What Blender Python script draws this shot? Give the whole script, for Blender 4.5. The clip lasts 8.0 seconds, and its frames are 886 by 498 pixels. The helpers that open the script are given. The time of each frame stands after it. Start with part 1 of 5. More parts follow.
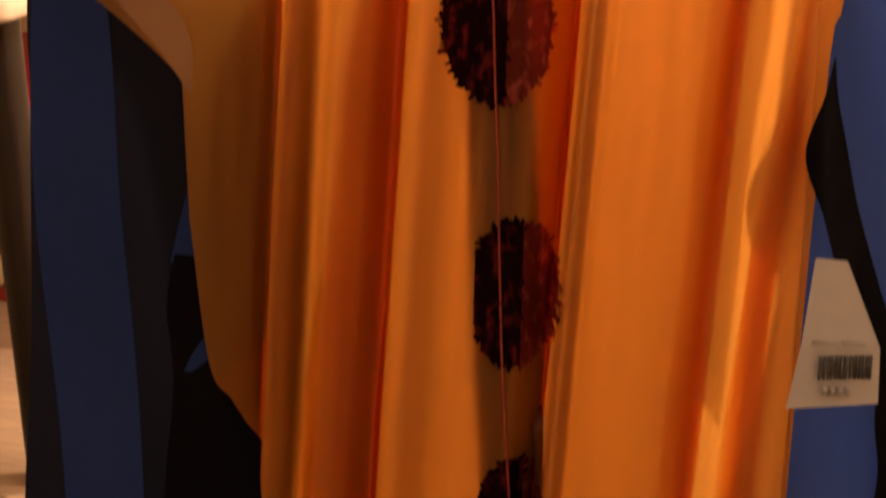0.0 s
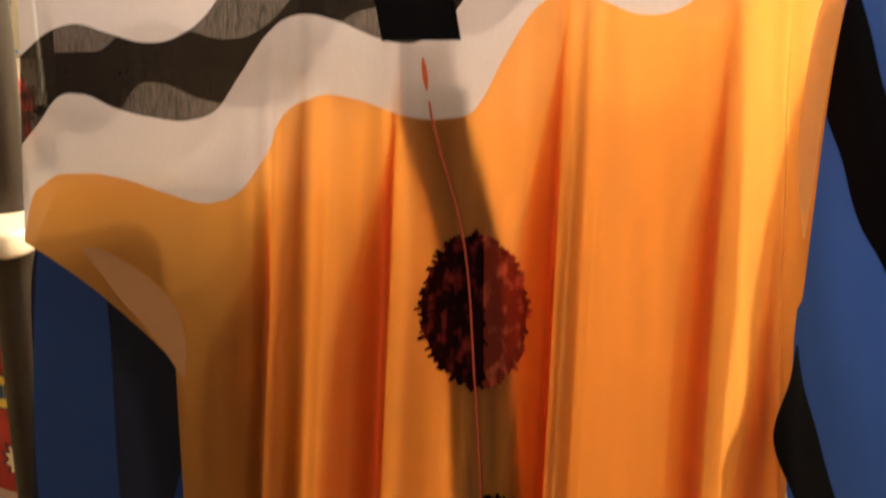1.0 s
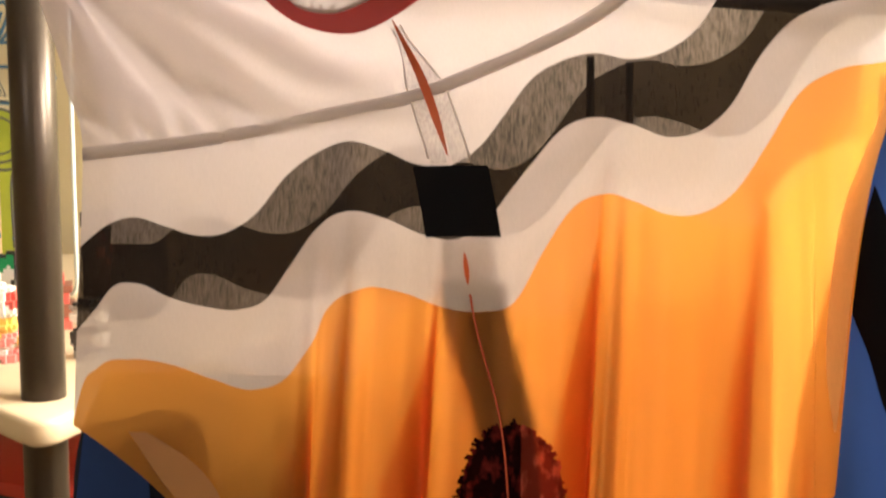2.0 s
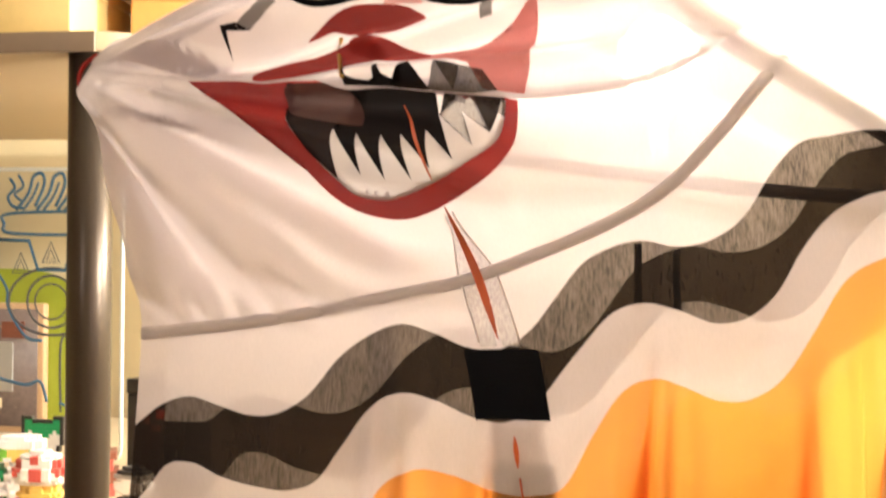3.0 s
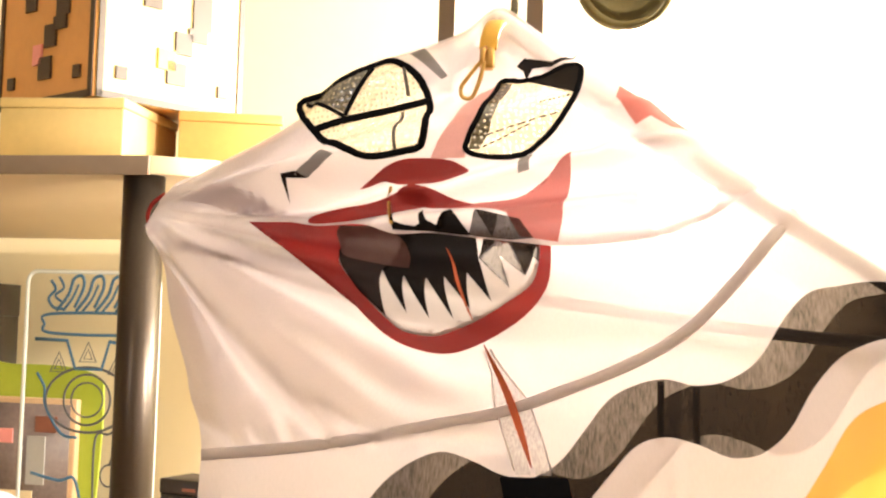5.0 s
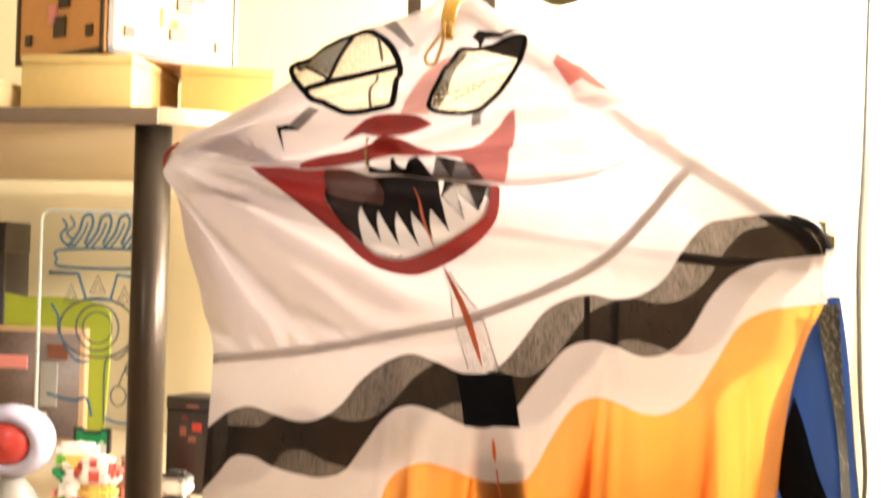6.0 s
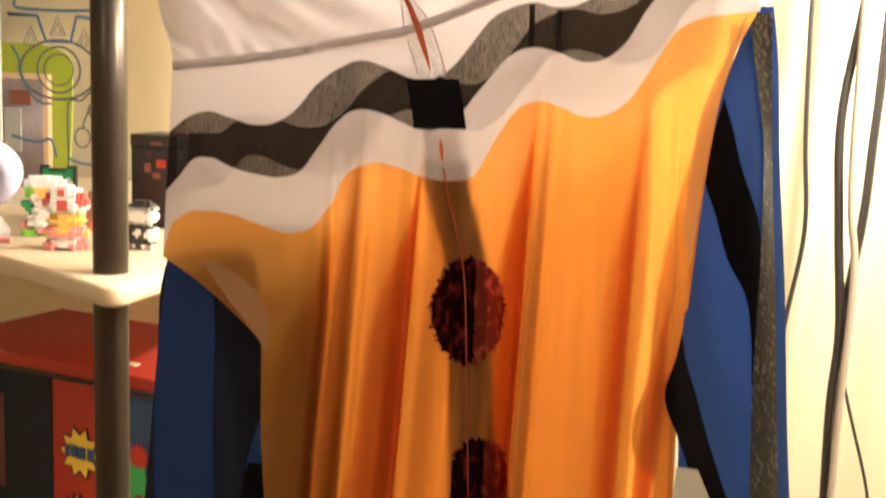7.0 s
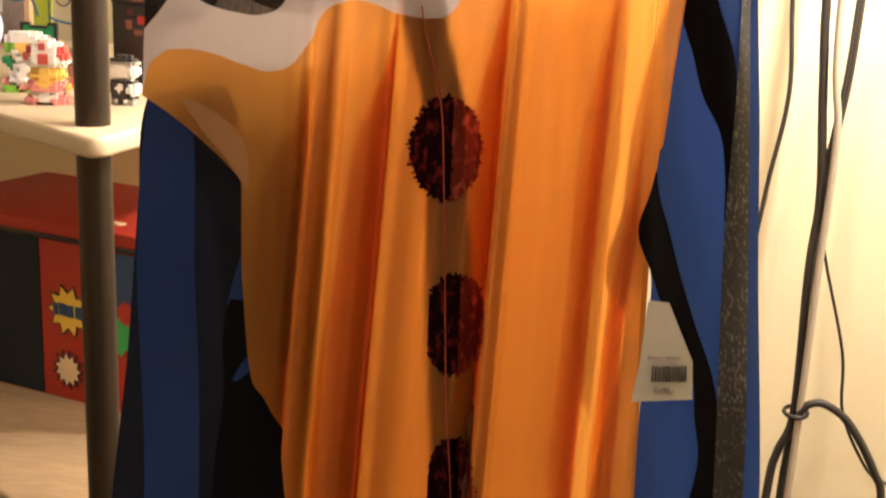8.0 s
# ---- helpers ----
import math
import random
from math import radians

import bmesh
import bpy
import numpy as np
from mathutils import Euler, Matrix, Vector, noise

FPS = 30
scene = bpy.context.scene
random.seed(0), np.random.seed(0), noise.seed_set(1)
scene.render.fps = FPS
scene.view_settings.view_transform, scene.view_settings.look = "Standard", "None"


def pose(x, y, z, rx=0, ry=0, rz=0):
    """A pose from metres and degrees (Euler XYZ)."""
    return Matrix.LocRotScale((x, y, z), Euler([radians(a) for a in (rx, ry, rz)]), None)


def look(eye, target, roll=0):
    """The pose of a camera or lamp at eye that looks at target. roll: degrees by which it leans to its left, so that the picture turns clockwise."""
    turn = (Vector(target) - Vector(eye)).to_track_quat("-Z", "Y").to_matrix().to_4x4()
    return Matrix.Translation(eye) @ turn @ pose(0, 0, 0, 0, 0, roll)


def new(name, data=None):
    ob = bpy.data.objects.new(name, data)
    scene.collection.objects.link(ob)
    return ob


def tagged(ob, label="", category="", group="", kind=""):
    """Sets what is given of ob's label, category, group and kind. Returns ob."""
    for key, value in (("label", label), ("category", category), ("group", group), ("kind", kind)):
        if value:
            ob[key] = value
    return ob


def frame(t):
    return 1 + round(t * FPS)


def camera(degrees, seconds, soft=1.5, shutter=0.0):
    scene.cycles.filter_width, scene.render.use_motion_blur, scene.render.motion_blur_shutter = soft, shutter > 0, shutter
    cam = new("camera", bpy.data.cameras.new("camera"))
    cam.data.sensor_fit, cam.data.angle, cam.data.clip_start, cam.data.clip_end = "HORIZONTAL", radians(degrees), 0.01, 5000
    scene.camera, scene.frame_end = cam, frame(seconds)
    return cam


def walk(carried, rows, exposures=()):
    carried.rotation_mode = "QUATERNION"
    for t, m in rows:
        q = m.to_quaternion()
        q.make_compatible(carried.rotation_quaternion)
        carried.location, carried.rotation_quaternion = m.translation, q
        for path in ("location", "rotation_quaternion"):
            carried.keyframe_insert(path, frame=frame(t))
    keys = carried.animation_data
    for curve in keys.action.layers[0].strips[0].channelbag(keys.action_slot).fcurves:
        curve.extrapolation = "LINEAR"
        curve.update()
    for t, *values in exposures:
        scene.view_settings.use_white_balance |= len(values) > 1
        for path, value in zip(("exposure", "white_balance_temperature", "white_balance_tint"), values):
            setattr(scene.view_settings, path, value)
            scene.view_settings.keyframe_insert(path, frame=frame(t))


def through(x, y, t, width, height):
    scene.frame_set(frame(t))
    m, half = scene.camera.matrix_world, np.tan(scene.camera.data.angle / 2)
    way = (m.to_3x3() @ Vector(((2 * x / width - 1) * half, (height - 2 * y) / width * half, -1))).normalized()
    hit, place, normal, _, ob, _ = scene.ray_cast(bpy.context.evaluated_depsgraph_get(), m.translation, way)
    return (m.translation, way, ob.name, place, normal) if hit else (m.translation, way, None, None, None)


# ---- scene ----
# ---------------------------------------------------------------- camera
cam = camera(39.0, 8.0, soft=2.2, shutter=0.4)
PATH = [
    (0.0, (0.1932, 0.1406, 1.5246), (-0.0480, 2.0406, 0.7304), 1.35),
    (0.5, (0.2012, 0.1408, 1.5611), (-0.0659, 2.0098, 0.9010), -0.2),
    (1.0, (0.2109, 0.1457, 1.5902), (-0.0770, 2.0384, 1.0115), -0.37),
    (1.2, (0.2160, 0.1410, 1.5930), (-0.0930, 2.0450, 1.0820), -0.2),
    (2.5, (0.1976, 0.1202, 1.5877), (-0.1328, 2.0883, 1.4562), 0.6),
    (3.0, (0.1998, 0.1147, 1.6005), (-0.1862, 2.0771, 1.5900), 0.68),
    (3.5, (0.1979, 0.1058, 1.6082), (-0.2092, 2.0629, 1.6702), 0.89),
    (4.0, (0.1967, 0.0988, 1.6345), (-0.2367, 2.0508, 1.6814), 0.86),
    (4.5, (0.1911, 0.0875, 1.6261), (-0.2255, 2.0400, 1.7458), 1.51),
    (4.7, (0.1910, 0.0830, 1.6250), (-0.2200, 2.0360, 1.7510), 1.6),
    (5.8, (0.2310, -0.0440, 1.6170), (-0.1640, 1.9130, 1.7160), 1.6),
    (6.0, (0.2358, -0.0660, 1.6150), (-0.1517, 1.8959, 1.6460), 1.49),
    (6.5, (0.2463, -0.0913, 1.5911), (-0.1089, 1.8712, 1.4410), 2.16),
    (7.0, (0.2536, -0.1030, 1.5737), (-0.0660, 1.8457, 1.2567), 1.9),
    (7.5, (0.2597, -0.1137, 1.5588), (-0.0436, 1.8190, 1.1435), 2.26),
    (8.0, (0.2635, -0.1146, 1.5486), (-0.0273, 1.8004, 1.0504), 2.2),
]
EXPOSURES = [(0.0, -0.22, 7500, 46), (0.5, 0.08, 6500, 27), (1.0, 0.32, 5800, 12), (2.3, 0.47, 5750, 10), (3.0, 0.7, 5750, 10), (3.5, 0.78, 5800, 10), (4.5, 0.88, 5800, 10), (5.8, 0.84, 5800, 10), (6.5, 0.62, 5800, 10), (7.0, 0.48, 5850, 11), (8.0, 0.20, 6000, 16)]
walk(cam, [(t, look(eye, target, roll)) for t, eye, target, roll in PATH], EXPOSURES)

# ---------------------------------------------------------------- light
world = bpy.data.worlds.new("room_world")
world.use_nodes = True
world.node_tree.nodes["Background"].inputs[0].default_value = (1.0, 0.92, 0.82, 1)
world.node_tree.nodes["Background"].inputs[1].default_value = 0.02
scene.world = world


def point_lamp(name, place, watts, colour, size):
    data = bpy.data.lights.new(name, "POINT")
    data.energy, data.color, data.shadow_soft_size = watts, colour, size
    ob = new(name, data)
    ob.location = place
    return ob


def area_lamp(name, m, watts, colour, size):
    data = bpy.data.lights.new(name, "AREA")
    data.energy, data.color, data.size = watts, colour, size
    ob = new(name, data)
    ob.matrix_basis = m
    return ob


BULB = (0.180, 0.89, 1.715)
# fill light added out of view to brighten the wall at the right
WALL_FILL = (0.74, 1.36, 1.98)
point_lamp("bulb_light", BULB, 7.2, (1.0, 0.84, 0.64), 0.05)
point_lamp("wall_fill_light", WALL_FILL, 76.0, (1.0, 0.88, 0.68), 0.03)
# unseen front fill, added behind the viewer to light the cloth
area_lamp("front_fill_glow", look((-0.5, -0.9, 2.36), (0.0, 0.6, 1.3)), 1.6, (0.92, 0.93, 1.0), 0.45)


# ---------------------------------------------------------------- materials
def nodes_of(name):
    mat = bpy.data.materials.new(name)
    mat.use_nodes = True
    nt = mat.node_tree
    nt.nodes.clear()
    out = nt.nodes.new("ShaderNodeOutputMaterial")
    return mat, nt, out


def noise_tex(nt, scale, detail=4.0, stretch=None, kind="Object"):
    tc = nt.nodes.new("ShaderNodeTexCoord")
    mp = nt.nodes.new("ShaderNodeMapping")
    if stretch:
        mp.inputs["Scale"].default_value = stretch
    nt.links.new(tc.outputs[kind], mp.inputs["Vector"])
    tx = nt.nodes.new("ShaderNodeTexNoise")
    tx.inputs["Scale"].default_value, tx.inputs["Detail"].default_value = scale, detail
    nt.links.new(mp.outputs[0], tx.inputs["Vector"])
    return tx


def blend(nt, fac, a, b):
    mx = nt.nodes.new("ShaderNodeMix")
    mx.data_type = "RGBA"
    nt.links.new(fac, mx.inputs[0])
    mx.inputs[6].default_value, mx.inputs[7].default_value = (*a, 1), (*b, 1)
    return mx.outputs[2]


def shade(c, k):
    return tuple(min(1.0, v * k) for v in c)


def solid(name, colour, rough=0.5, metal=0.0, vary=0.18, scale=40.0, bump=0.15, stretch=None, coat=0.0):
    """Paint, plastic, metal or wood: base colour varied at two scales, with a fine relief."""
    mat, nt, out = nodes_of(name)
    bs = nt.nodes.new("ShaderNodeBsdfPrincipled")
    big, fine = noise_tex(nt, scale * 0.2, 3.0, stretch), noise_tex(nt, scale * 3.0, 6.0, stretch)
    mul = nt.nodes.new("ShaderNodeMath")
    mul.operation = "MULTIPLY_ADD"
    mul.inputs[1].default_value = 0.5
    half = nt.nodes.new("ShaderNodeMath")
    half.operation = "MULTIPLY"
    half.inputs[1].default_value = 0.5
    nt.links.new(fine.outputs[0], half.inputs[0])
    nt.links.new(big.outputs[0], mul.inputs[0])
    nt.links.new(half.outputs[0], mul.inputs[2])
    nt.links.new(blend(nt, mul.outputs[0], shade(colour, 1 - vary), shade(colour, 1 + vary)), bs.inputs["Base Color"])
    bs.inputs["Roughness"].default_value, bs.inputs["Metallic"].default_value = rough, metal
    bs.inputs["Coat Weight"].default_value = coat
    bp = nt.nodes.new("ShaderNodeBump")
    bp.inputs["Strength"].default_value, bp.inputs["Distance"].default_value = bump, 0.001
    nt.links.new(fine.outputs[0], bp.inputs["Height"])
    nt.links.new(bp.outputs[0], bs.inputs["Normal"])
    nt.links.new(bs.outputs[0], out.inputs[0])
    return mat


def fabric(name, colour, through=0.45, sheer=0.12, gloss=0.02, vary=0.08, weave=1400.0, streak=0.1, net=0.0):
    """Thin knit cloth: reflects, lets light glow through, and is a little sheer between its threads; streak: uneven thickness along its length."""
    mat, nt, out = nodes_of(name)
    big = noise_tex(nt, 9.0, 3.0, (1, 1, 0.35))
    knit = noise_tex(nt, weave, 2.0, (1.0, 1.0, 0.25))
    col = blend(nt, big.outputs[0], shade(colour, 1 - vary), shade(colour, 1 + vary))
    run = noise_tex(nt, 150.0, 3.0, (1.0, 1.0, 0.035))
    thick = nt.nodes.new("ShaderNodeMapRange")
    thick.inputs["From Min"].default_value, thick.inputs["From Max"].default_value = 0.3, 0.7
    thick.inputs["To Min"].default_value, thick.inputs["To Max"].default_value = through * (1 - streak), through * (1 + streak)
    nt.links.new(run.outputs[0], thick.inputs[0])
    bp = nt.nodes.new("ShaderNodeBump")
    bp.inputs["Strength"].default_value, bp.inputs["Distance"].default_value = 0.25, 0.0004
    nt.links.new(knit.outputs[0], bp.inputs["Height"])
    df, tr, gl, tp = (nt.nodes.new("ShaderNodeBsdf" + k) for k in ("Diffuse", "Translucent", "Glossy", "Transparent"))
    for n in (df, tr):
        nt.links.new(col, n.inputs["Color"])
    for n in (df, gl):
        nt.links.new(bp.outputs[0], n.inputs["Normal"])
    gl.inputs["Roughness"].default_value = 0.45
    if net:
        tp.inputs[0].default_value = (1.0, 0.86, 0.74, 1)
    last = df.outputs[0]
    thread = nt.nodes.new("ShaderNodeMapRange")
    thread.inputs["To Min"].default_value, thread.inputs["To Max"].default_value = sheer * 0.4, sheer * 1.6
    if net:
        # runs of open stitches between two layers of net
        runs = noise_tex(nt, net, 2.0, (1.0, 1.0, 0.16))
        patchy = noise_tex(nt, 26.0, 2.0, (1.0, 1.0, 0.5))
        both = nt.nodes.new("ShaderNodeMath")
        both.operation = "MULTIPLY_ADD"
        both.inputs[1].default_value = 0.55
        nt.links.new(patchy.outputs[0], both.inputs[0])
        nt.links.new(runs.outputs[0], both.inputs[2])
        thread.inputs["From Min"].default_value, thread.inputs["From Max"].default_value = 0.60, 0.98
        thread.inputs["To Min"].default_value, thread.inputs["To Max"].default_value = sheer * 0.65, sheer * 1.7
        nt.links.new(both.outputs[0], thread.inputs[0])
    else:
        nt.links.new(knit.outputs[0], thread.inputs[0])
    for fac, sh in ((through, tr), (gloss, gl), (None, tp)):
        mx = nt.nodes.new("ShaderNodeMixShader")
        if fac is None:
            nt.links.new(thread.outputs[0], mx.inputs[0])
        elif sh is tr:
            nt.links.new(thick.outputs[0], mx.inputs[0])
        else:
            mx.inputs[0].default_value = fac
        nt.links.new(last, mx.inputs[1])
        nt.links.new(sh.outputs[0], mx.inputs[2])
        last = mx.outputs[0]
    nt.links.new(last, out.inputs[0])
    return mat


def glow(name, colour, strength):
    mat, nt, out = nodes_of(name)
    em = nt.nodes.new("ShaderNodeEmission")
    em.inputs[0].default_value, em.inputs[1].default_value = (*colour, 1), strength
    nt.links.new(em.outputs[0], out.inputs[0])
    return mat


def clear(name, tint=(0.95, 0.97, 1.0)):
    mat, nt, out = nodes_of(name)
    bs = nt.nodes.new("ShaderNodeBsdfPrincipled")
    bs.inputs["Base Color"].default_value = (*tint, 1)
    bs.inputs["Roughness"].default_value = 0.03
    bs.inputs["Transmission Weight"].default_value, bs.inputs["IOR"].default_value = 1.0, 1.05
    nt.links.new(bs.outputs[0], out.inputs[0])
    return mat


def tinsel(name, dark, light, through=0.3):
    """Shaggy cloth of dark and red threads."""
    mat, nt, out = nodes_of(name)
    tx = noise_tex(nt, 240.0, 5.0, (1.0, 1.0, 0.6))
    ramp = nt.nodes.new("ShaderNodeMapRange")
    ramp.inputs["From Min"].default_value, ramp.inputs["From Max"].default_value = 0.52, 0.70
    nt.links.new(tx.outputs[0], ramp.inputs[0])
    col = blend(nt, ramp.outputs[0], dark, light)
    df, tr = nt.nodes.new("ShaderNodeBsdfDiffuse"), nt.nodes.new("ShaderNodeBsdfTranslucent")
    nt.links.new(col, df.inputs[0])
    nt.links.new(col, tr.inputs[0])
    mx = nt.nodes.new("ShaderNodeMixShader")
    mx.inputs[0].default_value = through
    nt.links.new(df.outputs[0], mx.inputs[1])
    nt.links.new(tr.outputs[0], mx.inputs[2])
    nt.links.new(mx.outputs[0], out.inputs[0])
    return mat


def shading_fold(name, tint, colour, share):
    """Cloth lying behind itself: tints the light that passes through it, painting in pleat shade."""
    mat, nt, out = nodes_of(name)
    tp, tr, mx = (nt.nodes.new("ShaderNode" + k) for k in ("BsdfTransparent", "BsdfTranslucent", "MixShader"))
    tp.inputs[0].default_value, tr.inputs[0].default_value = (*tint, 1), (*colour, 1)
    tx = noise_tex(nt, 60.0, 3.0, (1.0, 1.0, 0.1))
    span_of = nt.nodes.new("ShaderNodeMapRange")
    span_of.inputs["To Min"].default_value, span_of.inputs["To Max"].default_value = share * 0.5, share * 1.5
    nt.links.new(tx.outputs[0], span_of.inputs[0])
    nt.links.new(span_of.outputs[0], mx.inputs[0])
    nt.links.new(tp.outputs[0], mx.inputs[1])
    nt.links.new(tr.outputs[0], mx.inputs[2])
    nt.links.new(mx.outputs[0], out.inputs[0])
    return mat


def speckled_net(name, dark, pale, scale):
    """Dark net whose open stitches show as slanting pale specks."""
    mat, nt, out = nodes_of(name)
    bs = nt.nodes.new("ShaderNodeBsdfPrincipled")
    specks = noise_tex(nt, scale, 2.0, (1.0, 0.3, 0.55))
    where = noise_tex(nt, 30.0, 2.0, (1.0, 1.0, 0.4))
    both = nt.nodes.new("ShaderNodeMath")
    both.operation = "MULTIPLY_ADD"
    both.inputs[1].default_value = 0.5
    nt.links.new(where.outputs[0], both.inputs[0])
    nt.links.new(specks.outputs[0], both.inputs[2])
    ramp = nt.nodes.new("ShaderNodeMapRange")
    ramp.inputs["From Min"].default_value, ramp.inputs["From Max"].default_value = 0.80, 1.0
    nt.links.new(both.outputs[0], ramp.inputs[0])
    nt.links.new(blend(nt, ramp.outputs[0], dark, pale), bs.inputs["Base Color"])
    bs.inputs["Roughness"].default_value = 0.7
    nt.links.new(bs.outputs[0], out.inputs[0])
    return mat


def mesh_gauze(name, colour):
    """Shiny net with small open holes."""
    mat, nt, out = nodes_of(name)
    tc = nt.nodes.new("ShaderNodeTexCoord")
    turn = nt.nodes.new("ShaderNodeMapping")
    turn.inputs["Rotation"].default_value = (radians(-90), 0, 0)
    vo = nt.nodes.new("ShaderNodeTexVoronoi")
    vo.voronoi_dimensions = "2D"
    vo.inputs["Scale"].default_value, vo.inputs["Randomness"].default_value = 360.0, 0.55
    nt.links.new(tc.outputs["Object"], turn.inputs["Vector"])
    nt.links.new(turn.outputs[0], vo.inputs["Vector"])
    hole = nt.nodes.new("ShaderNodeMapRange")
    hole.inputs["From Min"].default_value, hole.inputs["From Max"].default_value = 0.16, 0.30
    hole.inputs["To Min"].default_value, hole.inputs["To Max"].default_value = 0.42, 0.02
    nt.links.new(vo.outputs["Distance"], hole.inputs[0])
    df, tr, gl, tp = (nt.nodes.new("ShaderNodeBsdf" + k) for k in ("Diffuse", "Translucent", "Glossy", "Transparent"))
    for n in (df, tr):
        n.inputs["Color"].default_value = (*colour, 1)
    gl.inputs["Roughness"].default_value = 0.25
    bp = nt.nodes.new("ShaderNodeBump")
    bp.inputs["Strength"].default_value, bp.inputs["Distance"].default_value = 0.6, 0.0006
    nt.links.new(vo.outputs["Distance"], bp.inputs["Height"])
    nt.links.new(bp.outputs[0], gl.inputs["Normal"])
    last = df.outputs[0]
    for fac, sh in ((0.6, tr), (0.22, gl), (None, tp)):
        mx = nt.nodes.new("ShaderNodeMixShader")
        if fac is None:
            nt.links.new(hole.outputs[0], mx.inputs[0])
        else:
            mx.inputs[0].default_value = fac
        nt.links.new(last, mx.inputs[1])
        nt.links.new(sh.outputs[0], mx.inputs[2])
        last = mx.outputs[0]
    nt.links.new(last, out.inputs[0])
    return mat


WHITE = fabric("white_knit", (0.60, 0.535, 0.555), 0.30, 0.10)
WHITE_BACK = fabric("white_knit_back", (0.70, 0.64, 0.64), 0.42, 0.26)
FACING = fabric("white_zip_facing", (0.74, 0.70, 0.70), 0.5, 0.5)
WHITE_DENSE = fabric("white_knit_doubled", (0.66, 0.60, 0.62), 0.33, 0.05)
BLACK = fabric("black_knit", (0.016, 0.012, 0.010), 0.30, 0.075, 0.004, weave=700.0, net=1300.0)
BLACK_DENSE = fabric("black_knit_doubled", (0.006, 0.006, 0.008), 0.1, 0.0, 0.003)
ORANGE = fabric("orange_knit", (0.56, 0.236, 0.034), 0.72, 0.02, streak=0.16)
ORANGE_FOLD_SHADE = shading_fold("orange_fold_shade", (0.87, 0.60, 0.36), (0.46, 0.09, 0.009), 0.10)
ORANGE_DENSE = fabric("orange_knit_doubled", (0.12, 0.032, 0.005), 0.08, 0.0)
BLUE = fabric("blue_knit", (0.024, 0.054, 0.200), 0.22, 0.0, 0.006)
SHEER_BLACK = speckled_net("sheer_charcoal_mesh", (0.026, 0.024, 0.027), (0.17, 0.155, 0.14), 620.0)
CHARCOAL = fabric("charcoal_knit", (0.009, 0.010, 0.017), 0.2, 0.0, 0.003)
RED = fabric("red_print", (0.34, 0.020, 0.017), 0.25, 0.03)
PINK_PALE = fabric("pale_pink_print", (0.70, 0.36, 0.34), 0.4, 0.12)
PINK = fabric("pink_print", (0.62, 0.17, 0.15), 0.4, 0.10)
BROWN = fabric("brown_print", (0.11, 0.050, 0.042), 0.42, 0.05)
MOUTH_THIN = fabric("thin_black_print", (0.050, 0.034, 0.026), 0.4, 0.16)
GREY = fabric("grey_print", (0.16, 0.145, 0.135), 0.4, 0.16)
PRINT_BLACK = fabric("black_print", (0.009, 0.006, 0.006), 0.12, 0.01, 0.008)
MOUTH_BROWN = fabric("brownish_black_print", (0.022, 0.011, 0.010), 0.3, 0.03, 0.01)
PRINT_WHITE = fabric("white_print", (0.52, 0.48, 0.48), 0.32, 0.05)
GAUZE = mesh_gauze("cream_gauze", (0.60, 0.50, 0.34))
GAUZE_DARK = mesh_gauze("dark_gauze", (0.035, 0.028, 0.018))
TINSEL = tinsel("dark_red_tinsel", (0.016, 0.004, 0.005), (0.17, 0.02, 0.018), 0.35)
# same tinsel in brighter red, painted in for light passing through the button
TINSEL_THIN_LIT = tinsel("thin_backlit_tinsel", (0.30, 0.05, 0.03), (0.70, 0.16, 0.09), 0.65)
BACK_ORANGE = fabric("pale_orange_knit_back", (0.74, 0.42, 0.13), 0.55, 0.14, streak=0.3)
ZIP_RED = solid("red_zip_tape", (0.46, 0.075, 0.012), 0.5)
GOLD = solid("gold_metal", (0.58, 0.36, 0.12), 0.34, 1.0)
HANGER = solid("black_plastic", (0.016, 0.014, 0.013), 0.38)
PAPER = solid("white_card", (0.54, 0.51, 0.47), 0.7)
INK = solid("grey_ink", (0.10, 0.095, 0.09), 0.7)
INK_SOFT = solid("faded_ink", (0.40, 0.38, 0.35), 0.7)
WALL = solid("cream_wall_paint", (0.80, 0.70, 0.48), 0.8, 0.0, 0.05, 18.0, 0.5)
CEILING = solid("white_ceiling_paint", (0.76, 0.72, 0.64), 0.85, 0.0, 0.04, 14.0, 0.4)
FLOOR = solid("brown_carpet", (0.16, 0.11, 0.075), 0.95, 0.0, 0.3, 120.0, 0.9)
LAMINATE = solid("beige_laminate", (0.62, 0.50, 0.34), 0.45, 0.0, 0.08, 30.0, 0.12)
EDGE = solid("brown_edge_band", (0.17, 0.12, 0.08), 0.5)
POLE = solid("dark_bronze_tube", (0.055, 0.042, 0.033), 0.33, 0.75, 0.15, 60.0, 0.08)
CHROME = solid("dark_chrome", (0.16, 0.15, 0.12), 0.16, 1.0, 0.1)
OLIVE = solid("olive_glazed_metal", (0.20, 0.17, 0.08), 0.14, 0.6, 0.1)
CABLE = solid("black_cable", (0.03, 0.024, 0.02), 0.5)
CABLE_GREY = solid("grey_cable", (0.42, 0.36, 0.28), 0.5)
BULB_GLASS = glow("lit_bulb", (1.0, 0.86, 0.62), 60.0)
DIFFUSER = glow("added_fill_diffuser", (1.0, 0.82, 0.58), 6.0)
BOX_RED = solid("red_printed_card", (0.42, 0.032, 0.014), 0.6, 0.0, 0.12)
BOX_BLUE = solid("dark_blue_printed_card", (0.0035, 0.009, 0.016), 0.8, 0.0, 0.9, 60.0)
BOX_WINE = solid("dark_wine_printed_card", (0.085, 0.012, 0.020), 0.45, 0.0, 0.6, 24.0)
